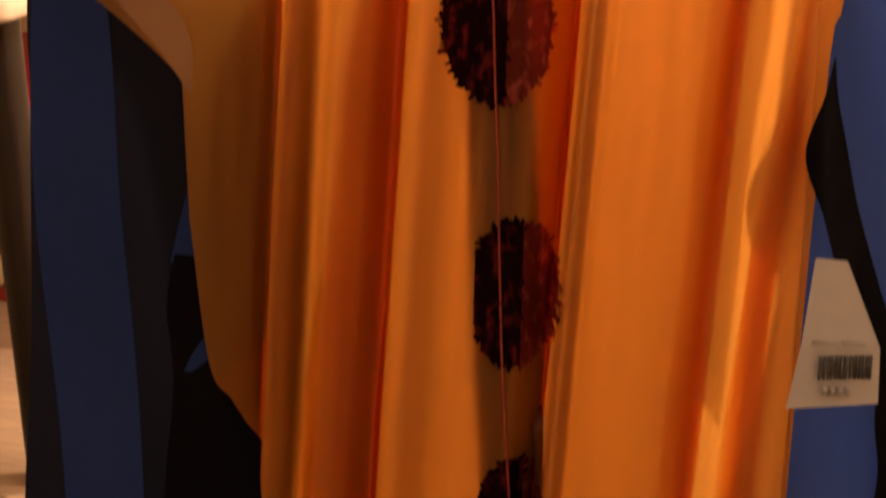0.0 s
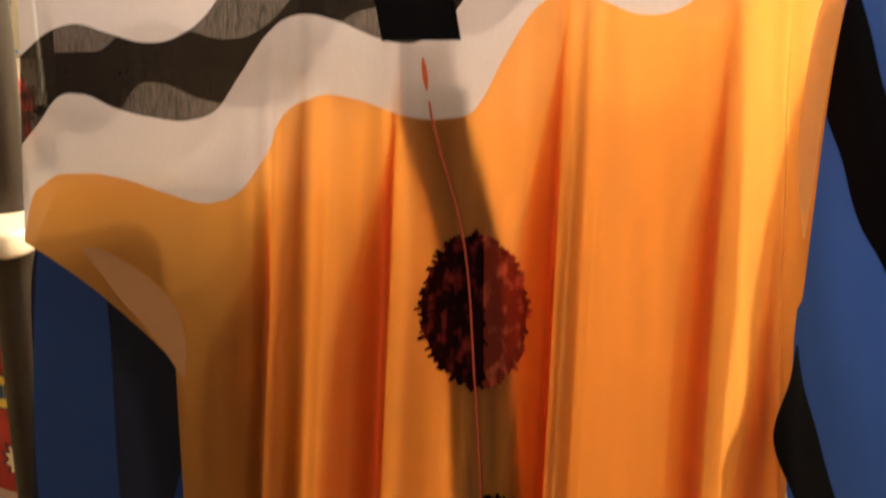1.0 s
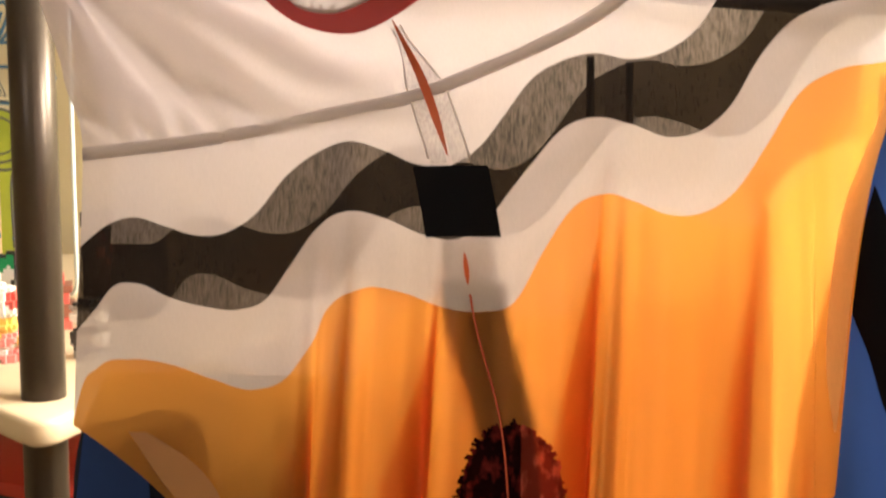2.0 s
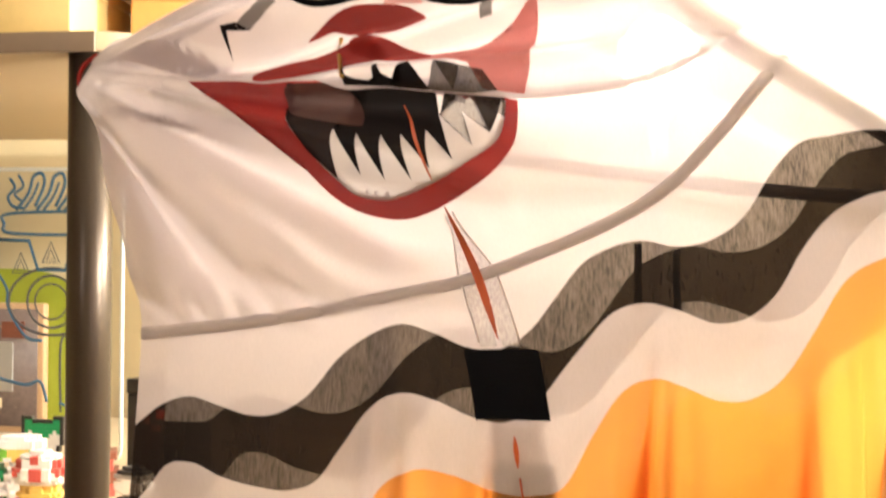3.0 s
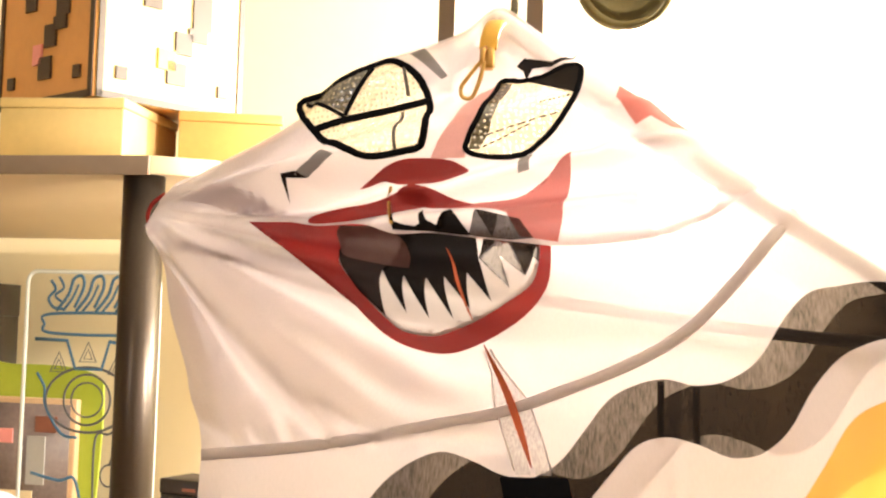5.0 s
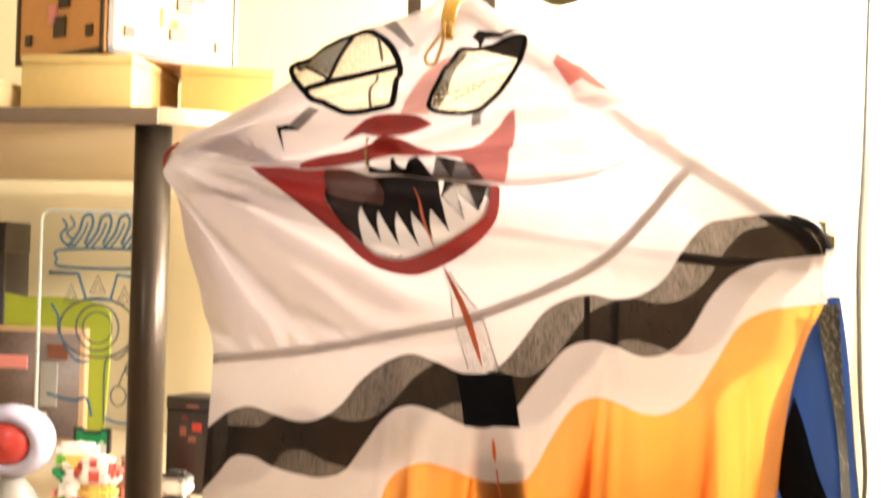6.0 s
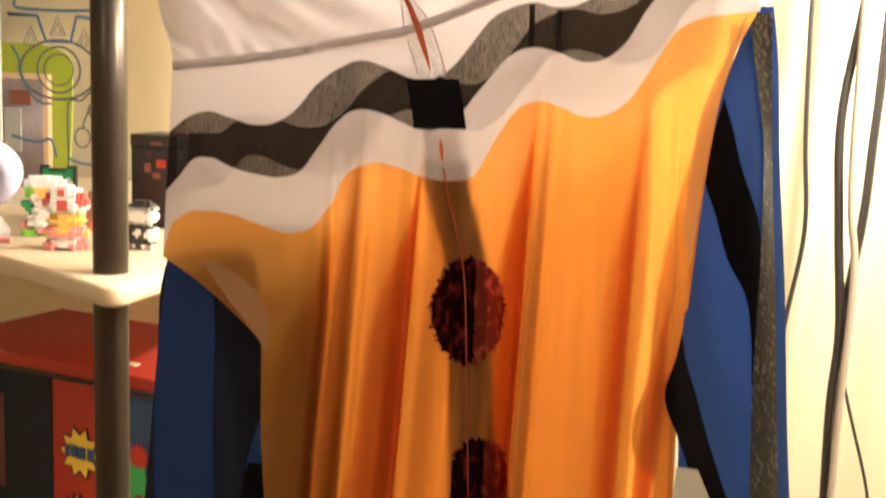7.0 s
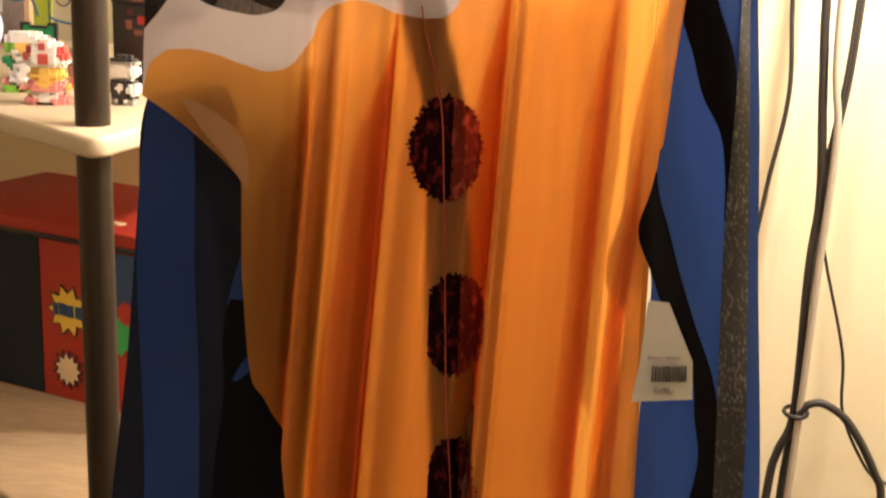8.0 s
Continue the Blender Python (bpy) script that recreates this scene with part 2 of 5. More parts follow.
BOX_TEAL = solid("blue_printed_card", (0.025, 0.07, 0.17), 0.45, 0.0, 0.4, 30.0)
BOX_YELLOW = solid("yellow_printed_card", (0.85, 0.58, 0.06), 0.45)
BOX_GREEN = solid("green_printed_card", (0.05, 0.45, 0.12), 0.45)
BOX_DARK = solid("black_printed_card", (0.018, 0.014, 0.014), 0.35, 0.0, 0.4, 30.0)
BOX_CREAM = solid("cream_printed_card", (0.75, 0.60, 0.36), 0.5)
BLOCK_ORANGE = solid("orange_block_face", (0.62, 0.30, 0.085), 0.4)
BLOCK_YELLOW = solid("pale_yellow_block_face", (0.60, 0.46, 0.19), 0.4)
BLOCK_BROWN = solid("brown_block_edge", (0.045, 0.022, 0.010), 0.45)
TOY_WHITE = solid("white_toy_plastic", (0.80, 0.76, 0.72), 0.3)
TOY_RED = solid("red_toy_plastic", (0.62, 0.07, 0.06), 0.25)
TOY_PINK = solid("pink_toy_plastic", (0.75, 0.28, 0.26), 0.35)
SPOT_RED = solid("faded_red_toy_plastic", (0.60, 0.10, 0.08), 0.35)
TOY_GREEN = solid("green_toy_plastic", (0.25, 0.60, 0.06), 0.35)
TOY_DEEP = solid("deep_green_toy_plastic", (0.02, 0.30, 0.10), 0.35)
TOY_YELLOW = solid("yellow_toy_plastic", (0.82, 0.52, 0.12), 0.35)
TOY_BLACK = solid("black_toy_plastic", (0.03, 0.028, 0.028), 0.35)
TOY_GREY = solid("grey_toy_plastic", (0.30, 0.28, 0.26), 0.35)
TOY_LILAC = solid("lilac_white_plastic", (0.50, 0.48, 0.64), 0.3)
TOY_BROWN = solid("brown_toy_plastic", (0.22, 0.075, 0.045), 0.4)
ACRYLIC = clear("clear_acrylic")
LINE_BLUE = solid("blue_line_paint", (0.055, 0.16, 0.30), 0.5)
LINE_DARK = solid("slate_line_paint", (0.10, 0.105, 0.12), 0.5)
LIME = solid("lime_yellow_film", (0.36, 0.43, 0.035), 0.4)
FRAME_TAN = solid("tan_frame", (0.55, 0.36, 0.20), 0.5)
PICTURE = solid("muddy_picture_print", (0.14, 0.10, 0.085), 0.5, 0.0, 0.8, 60.0)
WOOD = solid("grey_brown_wood_board", (0.42, 0.29, 0.17), 0.5, 0.0, 0.6, 26.0, 0.25, (0.5, 3.0, 1.0))


# ---------------------------------------------------------------- mesh tools
def part(name, bm, material, parent=None, label="", smooth=True, shift=None):
    """Links a bmesh as one mesh object under a thing or a part."""
    if shift is not None:
        bmesh.ops.translate(bm, verts=bm.verts, vec=-Vector(shift))
    me = bpy.data.meshes.new(name)
    bm.to_mesh(me)
    bm.free()
    for m in material if isinstance(material, (list, tuple)) else [material]:
        me.materials.append(m)
    if smooth:
        me.polygons.foreach_set("use_smooth", [True] * len(me.polygons))
    ob = new(name, me)
    if parent:
        ob.parent = parent
    return tagged(ob, label) if label else ob


def root(name, m, label, category, group="", kind=""):
    ob = new(name)
    ob.empty_display_size = 0.05
    ob.matrix_basis = m
    return tagged(ob, label, category, group, kind)


def spline(points):
    """A smooth f(x) through control points."""
    xs, ys = np.array([p[0] for p in points], float), np.array([p[1] for p in points], float)
    tan = np.gradient(ys, xs)

    def f(x):
        x = min(max(x, xs[0]), xs[-1])
        i = min(max(int(np.searchsorted(xs, x)) - 1, 0), len(xs) - 2)
        h = xs[i + 1] - xs[i]
        u = (x - xs[i]) / h
        return float((2 * u**3 - 3 * u**2 + 1) * ys[i] + (u**3 - 2 * u**2 + u) * h * tan[i] + (3 * u**2 - 2 * u**3) * ys[i + 1] + (u**3 - u**2) * h * tan[i + 1])
    return f


def rounded(points, steps=6, closed=True):
    """Catmull-Rom points round a loop or along a line."""
    n, out = len(points), []
    pts = [Vector(p) for p in points]
    for i in range(n if closed else n - 1):
        a, b, c, d = (pts[(i + k) % n] if closed else pts[min(max(i + k, 0), n - 1)] for k in (-1, 0, 1, 2))
        for s in range(steps):
            u = s / steps
            out.append(0.5 * (2 * b + (c - a) * u + (2 * a - 5 * b + 4 * c - d) * u * u + (3 * b - a - 3 * c + d) * u**3))
    if not closed:
        out.append(pts[-1])
    return out


def tube(points, radius, sides=10, flat=1.0, closed=False, taper=None, bm=None):
    """A round or flattened tube along 3D points."""
    bm = bm or bmesh.new()
    pts = [Vector(p) for p in points]
    rings, n = [], len(pts)
    for i, p in enumerate(pts):
        a, b = (pts[i - 1], pts[(i + 1) % n]) if closed else (pts[max(i - 1, 0)], pts[min(i + 1, n - 1)])
        way = (b - a).normalized()
        side = way.cross(Vector((0, 1, 0)))
        side = side.normalized() if side.length > 1e-4 else Vector((1, 0, 0))
        up = side.cross(way).normalized()
        r = radius * (taper(i / max(n - 1, 1)) if taper else 1.0)
        rings.append([bm.verts.new(p + side * math.cos(2 * math.pi * k / sides) * r + up * math.sin(2 * math.pi * k / sides) * r * flat) for k in range(sides)])
    for i in range(n if closed else n - 1):
        for k in range(sides):
            q, w = rings[i], rings[(i + 1) % n]
            bm.faces.new((q[k], q[(k + 1) % sides], w[(k + 1) % sides], w[k]))
    if not closed:
        bm.faces.new(rings[0][::-1])
        bm.faces.new(rings[-1])
    return bm


def box(x0, y0, z0, x1, y1, z1, bevel=0.0, bm=None, index=0):
    own = bmesh.new()
    bmesh.ops.create_cube(own, size=1.0)
    for v in own.verts:
        v.co = Vector((x0 + (v.co.x + 0.5) * (x1 - x0), y0 + (v.co.y + 0.5) * (y1 - y0), z0 + (v.co.z + 0.5) * (z1 - z0)))
    if bevel:
        bmesh.ops.bevel(own, geom=own.edges[:], offset=bevel, segments=2, profile=0.5, affect="EDGES")
    for f in own.faces:
        f.material_index = index
    if bm is None:
        return own
    me = bpy.data.meshes.new("piece")
    own.to_mesh(me)
    own.free()
    bm.from_mesh(me)
    bpy.data.meshes.remove(me)
    return bm


def slab(outline, z0, z1, bevel=0.003):
    """A board with a given outline in plan."""
    bm = bmesh.new()
    low = [bm.verts.new((p[0], p[1], z0)) for p in outline]
    face = bm.faces.new(low)
    if face.normal.z > 0:
        face.normal_flip()
    up = bmesh.ops.extrude_face_region(bm, geom=[face])
    bmesh.ops.translate(bm, verts=[v for v in up["geom"] if isinstance(v, bmesh.types.BMVert)], vec=(0, 0, z1 - z0))
    bmesh.ops.recalc_face_normals(bm, faces=bm.faces)
    rim = [e for e in bm.edges if abs(e.verts[0].co.z - e.verts[1].co.z) < 1e-5]
    bmesh.ops.bevel(bm, geom=rim, offset=bevel, segments=2, profile=0.5, affect="EDGES")
    return bm


def plate(outline, depth):
    """A flat cut-out in the x-z plane from y = 0 to depth."""
    bm = bmesh.new()
    face = bm.faces.new([bm.verts.new((p[0], 0, p[1])) for p in outline])
    up = bmesh.ops.extrude_face_region(bm, geom=[face])
    bmesh.ops.translate(bm, verts=[v for v in up["geom"] if isinstance(v, bmesh.types.BMVert)], vec=(0, depth, 0))
    bmesh.ops.recalc_face_normals(bm, faces=bm.faces)
    return bm


def turned(profile, sides=32):
    """A body of revolution round z from (radius, height) pairs."""
    bm = bmesh.new()
    rings = [[bm.verts.new((r * math.cos(2 * math.pi * k / sides), r * math.sin(2 * math.pi * k / sides), z)) for k in range(sides)] for r, z in profile]
    for a, b in zip(rings, rings[1:]):
        for k in range(sides):
            bm.faces.new((a[k], a[(k + 1) % sides], b[(k + 1) % sides], b[k]))
    return bm


# ---------------------------------------------------------------- the room
def wall(name, x0, y0, z0, x1, y1, z1, material, label):
    return tagged(part(name, box(x0, y0, z0, x1, y1, z1), material, smooth=False), label, "wall", kind="structure")


WALL_Y = 1.70
wall("wall_north", -2.3, WALL_Y, 0, 1.9, WALL_Y + 0.12, 2.5, WALL, "cream painted plaster wall behind the costume")
wall("wall_east", 1.9, -2.6, 0, 2.02, WALL_Y + 0.12, 2.5, WALL, "cream painted plaster side wall")
wall("wall_west", -2.42, -2.6, 0, -2.3, WALL_Y + 0.12, 2.5, WALL, "cream painted plaster side wall")
wall("wall_south", -2.42, -2.72, 0, 2.02, -2.6, 2.5, WALL, "cream painted plaster wall behind the viewer")
tagged(part("floor", box(-2.42, -2.72, -0.1, 2.02, 1.82, 0), FLOOR, smooth=False), "brown carpeted floor", "floor", kind="structure")
tagged(part("ceiling", box(-2.42, -2.72, 2.5, 2.02, 1.82, 2.6), CEILING, smooth=False), "plain white painted ceiling", "ceiling", kind="structure")
# unseen fixture, assumed so that the front fill has a source
fixture = root("added_ceiling_light", pose(-0.5, -0.9, 2.5), "added round white ceiling light, unseen, for front fill", "lamp")
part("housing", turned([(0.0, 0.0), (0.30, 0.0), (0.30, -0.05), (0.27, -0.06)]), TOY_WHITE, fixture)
part("diffuser", turned([(0.27, -0.055), (0.2, -0.085), (0.0, -0.1)]), DIFFUSER, fixture, "glowing frosted diffuser of the added fill light")


# ---------------------------------------------------------------- the costume
# Its own frame leans back a little; x runs along the hanger and z up the cloth.
PIVOT = Vector((0.1, 0.6, 1.35))
LEAN = Matrix.Translation(PIVOT) @ pose(0, 0, 0, -12.0) @ pose(0, 0, 0, 0, -1.5) @ Matrix.Translation(-PIVOT)
BASE = Vector((0.13, 0.6, 1.0))

shoulder = spline([(-0.086, 1.694), (-0.079, 1.707), (-0.061, 1.717), (-0.027, 1.734), (0.004, 1.751), (0.024, 1.768), (0.056, 1.778), (0.084, 1.787), (0.104, 1.797), (0.125, 1.785), (0.146, 1.768), (0.170, 1.751), (0.200, 1.728), (0.233, 1.703), (0.268, 1.680), (0.299, 1.660), (0.318, 1.650), (0.325, 1.634)])
side_left = spline([(-0.086, 1.690), (-0.082, 1.682), (-0.075, 1.672), (-0.061, 1.637), (-0.048, 1.604), (-0.0385, 1.570)])
black_top = spline([(-0.0385, 1.525), (-0.027, 1.534), (-0.015, 1.538), (0.001, 1.534), (0.015, 1.530), (0.029, 1.531), (0.042, 1.539), (0.055, 1.555), (0.068, 1.565), (0.083, 1.570), (0.098, 1.566), (0.112, 1.560), (0.127, 1.559), (0.141, 1.569), (0.149, 1.580), (0.160, 1.595), (0.173, 1.603), (0.186, 1.606), (0.202, 1.603), (0.217, 1.606), (0.230, 1.616), (0.241, 1.634), (0.249, 1.644), (0.268, 1.651), (0.299, 1.653), (0.325, 1.645)])
black_low = spline([(-0.0385, 1.488), (-0.029, 1.499), (-0.024, 1.506), (-0.011, 1.509), (0.004, 1.503), (0.021, 1.499), (0.036, 1.498), (0.048, 1.503), (0.057, 1.516), (0.069, 1.533), (0.084, 1.540), (0.099, 1.537), (0.116, 1.530), (0.133, 1.529), (0.145, 1.539), (0.154, 1.551), (0.161, 1.560), (0.173, 1.574), (0.187, 1.579), (0.201, 1.576), (0.218, 1.570), (0.233, 1.574), (0.243, 1.584), (0.252, 1.600), (0.265, 1.616), (0.277, 1.623), (0.299, 1.628), (0.325, 1.631)])
orange_top = spline([(-0.0385, 1.449), (-0.036, 1.461), (-0.028, 1.472), (-0.012, 1.476), (0.006, 1.474), (0.025, 1.468), (0.044, 1.464), (0.056, 1.469), (0.066, 1.483), (0.075, 1.498), (0.088, 1.507), (0.106, 1.506), (0.123, 1.500), (0.141, 1.498), (0.155, 1.503), (0.166, 1.523), (0.178, 1.541), (0.191, 1.547), (0.203, 1.544), (0.218, 1.538), (0.231, 1.539), (0.244, 1.548), (0.256, 1.566), (0.268, 1.586), (0.284, 1.597), (0.300, 1.600), (0.316, 1.602)])
armhole = spline([(-0.0385, 1.447), (-0.020, 1.436), (-0.002, 1.423), (0.014, 1.410), (0.028, 1.397)])
hip_left = spline([(0.030, 1.340), (0.036, 1.284), (0.045, 1.262), (0.053, 1.246), (0.061, 1.228), (0.066, 1.195), (0.072, 1.10)])
side_right = spline([(0.2735, 1.10), (0.276, 1.30), (0.2785, 1.405), (0.282, 1.430), (0.285, 1.462), (0.290, 1.508), (0.296, 1.546), (0.304, 1.575), (0.316, 1.601)])
HEM = 0.92


def orange_low(x):
    if x < 0.028:
        return armhole(x)
    if x < 0.030:
        return 1.397 + (1.340 - 1.397) * (x - 0.028) / 0.002
    if x < 0.072:
        return hip_left(x)
    if x < 0.2735:
        return HEM
    return side_right(x)


def ease(a, b, x):
    u = min(max((x - a) / (b - a), 0.0), 1.0)
    return u * u * (3 - 2 * u)


# Hanging pleats: how far the cloth stands back (plus) or forward along x, at elbow height.
pleats = spline([(0.020, 0.0), (0.028, 0.0), (0.045, 0.004), (0.058, 0.010), (0.0655, 0.012), (0.0685, 0.000), (0.073, -0.006), (0.078, -0.003), (0.0800, 0.003), (0.092, -0.001), (0.104, 0.003), (0.1155, 0.009), (0.1200, -0.003), (0.126, -0.007), (0.132, -0.002), (0.138, 0.003), (0.150, 0.003),
                 (0.163, 0.002), (0.172, 0.000), (0.180, 0.008), (0.1842, 0.010), (0.1862, -0.003), (0.1903, -0.012), (0.1932, 0.001), (0.200, -0.001), (0.218, -0.004), (0.235, 0.001), (0.2455, 0.007), (0.253, 0.002), (0.262, -0.003), (0.280, 0.0), (0.300, 0.0)])


def sheet(x, z):
    """How far the front cloth lies along y."""
    y = 0.6 + 0.10 * (x - 0.13) ** 2
    fall = ease(1.585, 1.36, z)
    if fall > 0:
        xs = x - 0.05 * (z - 1.41)
        y += 1.15 * fall * pleats(xs)
        w = 0.6 + 0.8 * noise.noise(Vector((xs * 18, 5.0, z * 3.0)))
        y += fall * w * ease(0.035, 0.075, xs) * (0.0030 * noise.noise(Vector((xs * 75, 2.0, z * 2.0))) + 0.0013 * noise.noise(Vector((xs * 190, 7.0, z * 2.6))))
    # tension lines that fan out from the left end of the hanger
    if z > 1.55 and x < 0.19:
        dx, dz = x + 0.092, 1.696 - z
        r, a = math.hypot(dx, dz), math.atan2(dz, max(dx, 1e-4))
        k = ease(0.015, 0.08, r) * ease(0.30, 0.17, r) * ease(1.575, 1.60, z) * ease(1.45, 0.95, a) * ease(-0.5, -0.2, a)
        y += k * 0.0140 * (math.sin(a * 14.0 + 0.6) + 0.45 * math.sin(a * 27.0 + 2.0 + x * 9) + 0.5 * noise.noise(Vector((a * 9, r * 6, 3.0))))
    # gathers that rise from the neck seam
    if 1.566 < z < 1.62 and x < 0.13:
        y += 0.0022 * math.sin(x * 190 + 6 * math.sin(x * 37) + (z - 1.57) * 260) * ease(1.625, 1.58, z) * ease(1.566, 1.575, z) * ease(0.13, 0.10, x)
    # soft sag over the shoulder on the other side
    y += 0.003 * math.sin(38 * x + 9 * z) * ease(1.5, 1.6, z) * ease(0.12, 0.2, x)
    if z > 1.6:
        y += 0.016 * math.exp(-max(shoulder(x) - z, 0.0) / 0.007)
    return y + 0.0012 * noise.noise(Vector((x * 40, 0, z * 22)))


def hood_sheet(x, z):
    """The mask part, pulled forward over the chest."""
    y = sheet(x, z) - 0.0095 * ease(-0.03, 0.03, x) - 0.0015
    # rolls of cloth above the mouth, rising to the shoulder
    for rise, at, width, depth in ((0.06, 1.684, 0.0040, 0.009), (0.20, 1.697, 0.0048, 0.013), (0.34, 1.708, 0.0050, 0.006), (0.48, 1.719, 0.006, 0.003), (0.60, 1.732, 0.007, 0.002)):
        d = (z - at - rise * max(x - 0.08, 0) - 0.10 * min(x - 0.08, 0)) / width
        y -= depth * math.exp(-d * d) * ease(0.0, 0.06, x) * ease(0.25, 0.16, x) * (1 - ease(1.708, 1.720, z) * ease(0.165, 0.150, x))
    # pinched cloth along the zip between the eyes
    d = (x - 0.083 - 0.25 * (z - 1.72)) / 0.011
    y -= 0.007 * math.exp(-d * d) * ease(1.70, 1.74, z)
    d = (x - 0.062) / 0.010
    return y - 0.004 * math.exp(-d * d) * math.exp(-((z - 1.69) / 0.018) ** 2)


def columns(xa, xb, low, high, surface, offset=0.0, step=0.0015, rise=0.0035, bm=None):
    """Cloth between two curves over a span of x."""
    bm = bm or bmesh.new()
    n = max(2, int((xb - xa) / step))
    spans = [(xa + (xb - xa) * i / n) for i in range(n + 1)]
    tall = max(high(x) - low(x) for x in spans)
    m = max(2, int(tall / rise))
    grid = []
    for x in spans:
        a, b = low(x), max(high(x), low(x) + 1e-4)
        grid.append([bm.verts.new((x, surface(x, a + (b - a) * j / m) + offset, a + (b - a) * j / m)) for j in range(m + 1)])
    for p, q in zip(grid, grid[1:]):
        for j in range(m):
            bm.faces.new((p[j], q[j], q[j + 1], p[j + 1]))
    return bm


def rows_strip(za, zb, left, right, depth, across=8, step=0.004):
    """Cloth between two side curves x(z), bulging by depth(u, z)."""
    bm = bmesh.new()
    n = max(2, int(abs(zb - za) / step))
    grid = []
    for i in range(n + 1):
        z = za + (zb - za) * i / n
        a, b = left(z), right(z)
        grid.append([bm.verts.new((a + (b - a) * j / across, depth(a + (b - a) * j / across, z), z)) for j in range(across + 1)])
    for p, q in zip(grid, grid[1:]):
        for j in range(across):
            bm.faces.new((p[j], p[j + 1], q[j + 1], q[j]))
    return bm


def patch(outline, surface, offset, size=0.0045):
    """A printed or sewn-on shape that follows the cloth."""
    bm = bmesh.new()
    bm.faces.new([bm.verts.new((p[0], 0, p[1])) for p in outline])
    bmesh.ops.triangulate(bm, faces=bm.faces[:])
    for _ in range(5):
        long = [e for e in bm.edges if e.calc_length() > size]
        if not long:
            break
        bmesh.ops.subdivide_edges(bm, edges=long, cuts=1)
        bmesh.ops.triangulate(bm, faces=[f for f in bm.faces if len(f.verts) > 3])
    for v in bm.verts:
        v.co.y = surface(v.co.x, v.co.z) + offset
    bmesh.ops.recalc_face_normals(bm, faces=bm.faces)
    return bm


def inside(x, z, ring):
    hit = False
    for p, q in zip(ring, ring[1:] + ring[:1]):
        if (p[1] > z) != (q[1] > z) and x < (q[0] - p[0]) * (z - p[1]) / (q[1] - p[1]) + p[0]:
            hit = not hit
    return hit


def cut_out(bm, *rings):
    """Takes the cloth away inside closed outlines, where another piece fills it."""
    gone = []
    for ring in rings:
        ring = [(p[0], p[1]) for p in ring]
        x0, x1 = min(p[0] for p in ring), max(p[0] for p in ring)
        z0, z1 = min(p[1] for p in ring), max(p[1] for p in ring)
        gone += [f for f in bm.faces if all(x0 < v.co.x < x1 and z0 < v.co.z < z1 and inside(v.co.x, v.co.z, ring) for v in f.verts)]
    bmesh.ops.delete(bm, geom=list(set(gone)), context="FACES")
    return bm


costume = root("hooded_costume", LEAN @ Matrix.Translation(BASE), "orange, white and blue hooded jumpsuit costume on a black hanger", "costume")


def cloth(name, bm, material, parent=None, label=""):
    return part(name, bm, material, parent or costume, label, shift=BASE)


EYE_A = rounded([(-0.0050, 1.7540), (0.0190, 1.7580), (0.0355, 1.765), (0.0473, 1.769), (0.0577, 1.7643), (0.0646, 1.7574), (0.0695, 1.7465), (0.0735, 1.7290), (0.0728, 1.7175), (0.0685, 1.7125), (0.0491, 1.7091), (0.0370, 1.7115), (0.0225, 1.7200), (0.0072, 1.7350)], 5)
EYE_B = rounded([(0.1073, 1.7541), (0.1177, 1.7534), (0.1275, 1.755), (0.1352, 1.7601), (0.1442, 1.7653), (0.1466, 1.7569), (0.1451, 1.7428), (0.1385, 1.7284), (0.129, 1.7178), (0.1196, 1.7117), (0.1086, 1.7105), (0.0943, 1.7115), (0.0944, 1.7178), (0.0993, 1.7267), (0.1031, 1.7404)], 5)


LIPS = rounded([(-0.025, 1.6865), (0.003, 1.667), (0.027, 1.650), (0.045, 1.632), (0.061, 1.623), (0.083, 1.618), (0.104, 1.622), (0.122, 1.632), (0.131, 1.649), (0.132, 1.672)], 4, False) + [Vector((0.10, 1.680)), Vector((0.04, 1.686))]
GUMS = rounded([(0.024, 1.680), (0.030, 1.662), (0.041, 1.646), (0.053, 1.634), (0.062, 1.6285), (0.080, 1.6255), (0.101, 1.6305), (0.114, 1.639), (0.124, 1.652), (0.1265, 1.672)], 4, False) + [Vector((0.075, 1.682))]
hood_low = spline([(-0.080, 1.699), (-0.05, 1.697), (-0.02, 1.690), (0.013, 1.682), (0.040, 1.680), (0.055, 1.6765), (0.075, 1.677), (0.092, 1.675), (0.115, 1.672), (0.136, 1.6695), (0.165, 1.670), (0.20, 1.676), (0.235, 1.698)])
HOOD_OVER = [(x, hood_low(x) + 0.007) for x in np.arange(-0.070, 0.226, 0.006)] + [(x, shoulder(x) - 0.004) for x in np.arange(0.224, -0.071, -0.006)]
yoke = columns(-0.086, -0.0385, side_left, shoulder, sheet)
cloth("yoke", cut_out(columns(-0.0385, 0.325, black_top, shoulder, sheet, bm=yoke), GUMS, HOOD_OVER), WHITE, label="thin white knit upper front")
cloth("wave_band", columns(-0.0385, 0.325, black_low, black_top, sheet), BLACK, label="wavy black band across the chest")
cloth("wave_band", columns(-0.0385, 0.318, orange_top, black_low, sheet), WHITE, label="wavy white band across the chest")
front = bmesh.new()
for xa, xb in ((-0.0385, 0.028), (0.028, 0.030), (0.030, 0.0719), (0.0719, 0.2734), (0.2734, 0.316)):
    columns(xa, xb, (lambda x: HEM) if xa == 0.0719 else orange_low, orange_top, sheet, step=0.0009, rise=0.006, bm=front)
bmesh.ops.remove_doubles(front, verts=front.verts, dist=0.00005)
cloth("front_panel", front, ORANGE, label="pleated orange knit front")


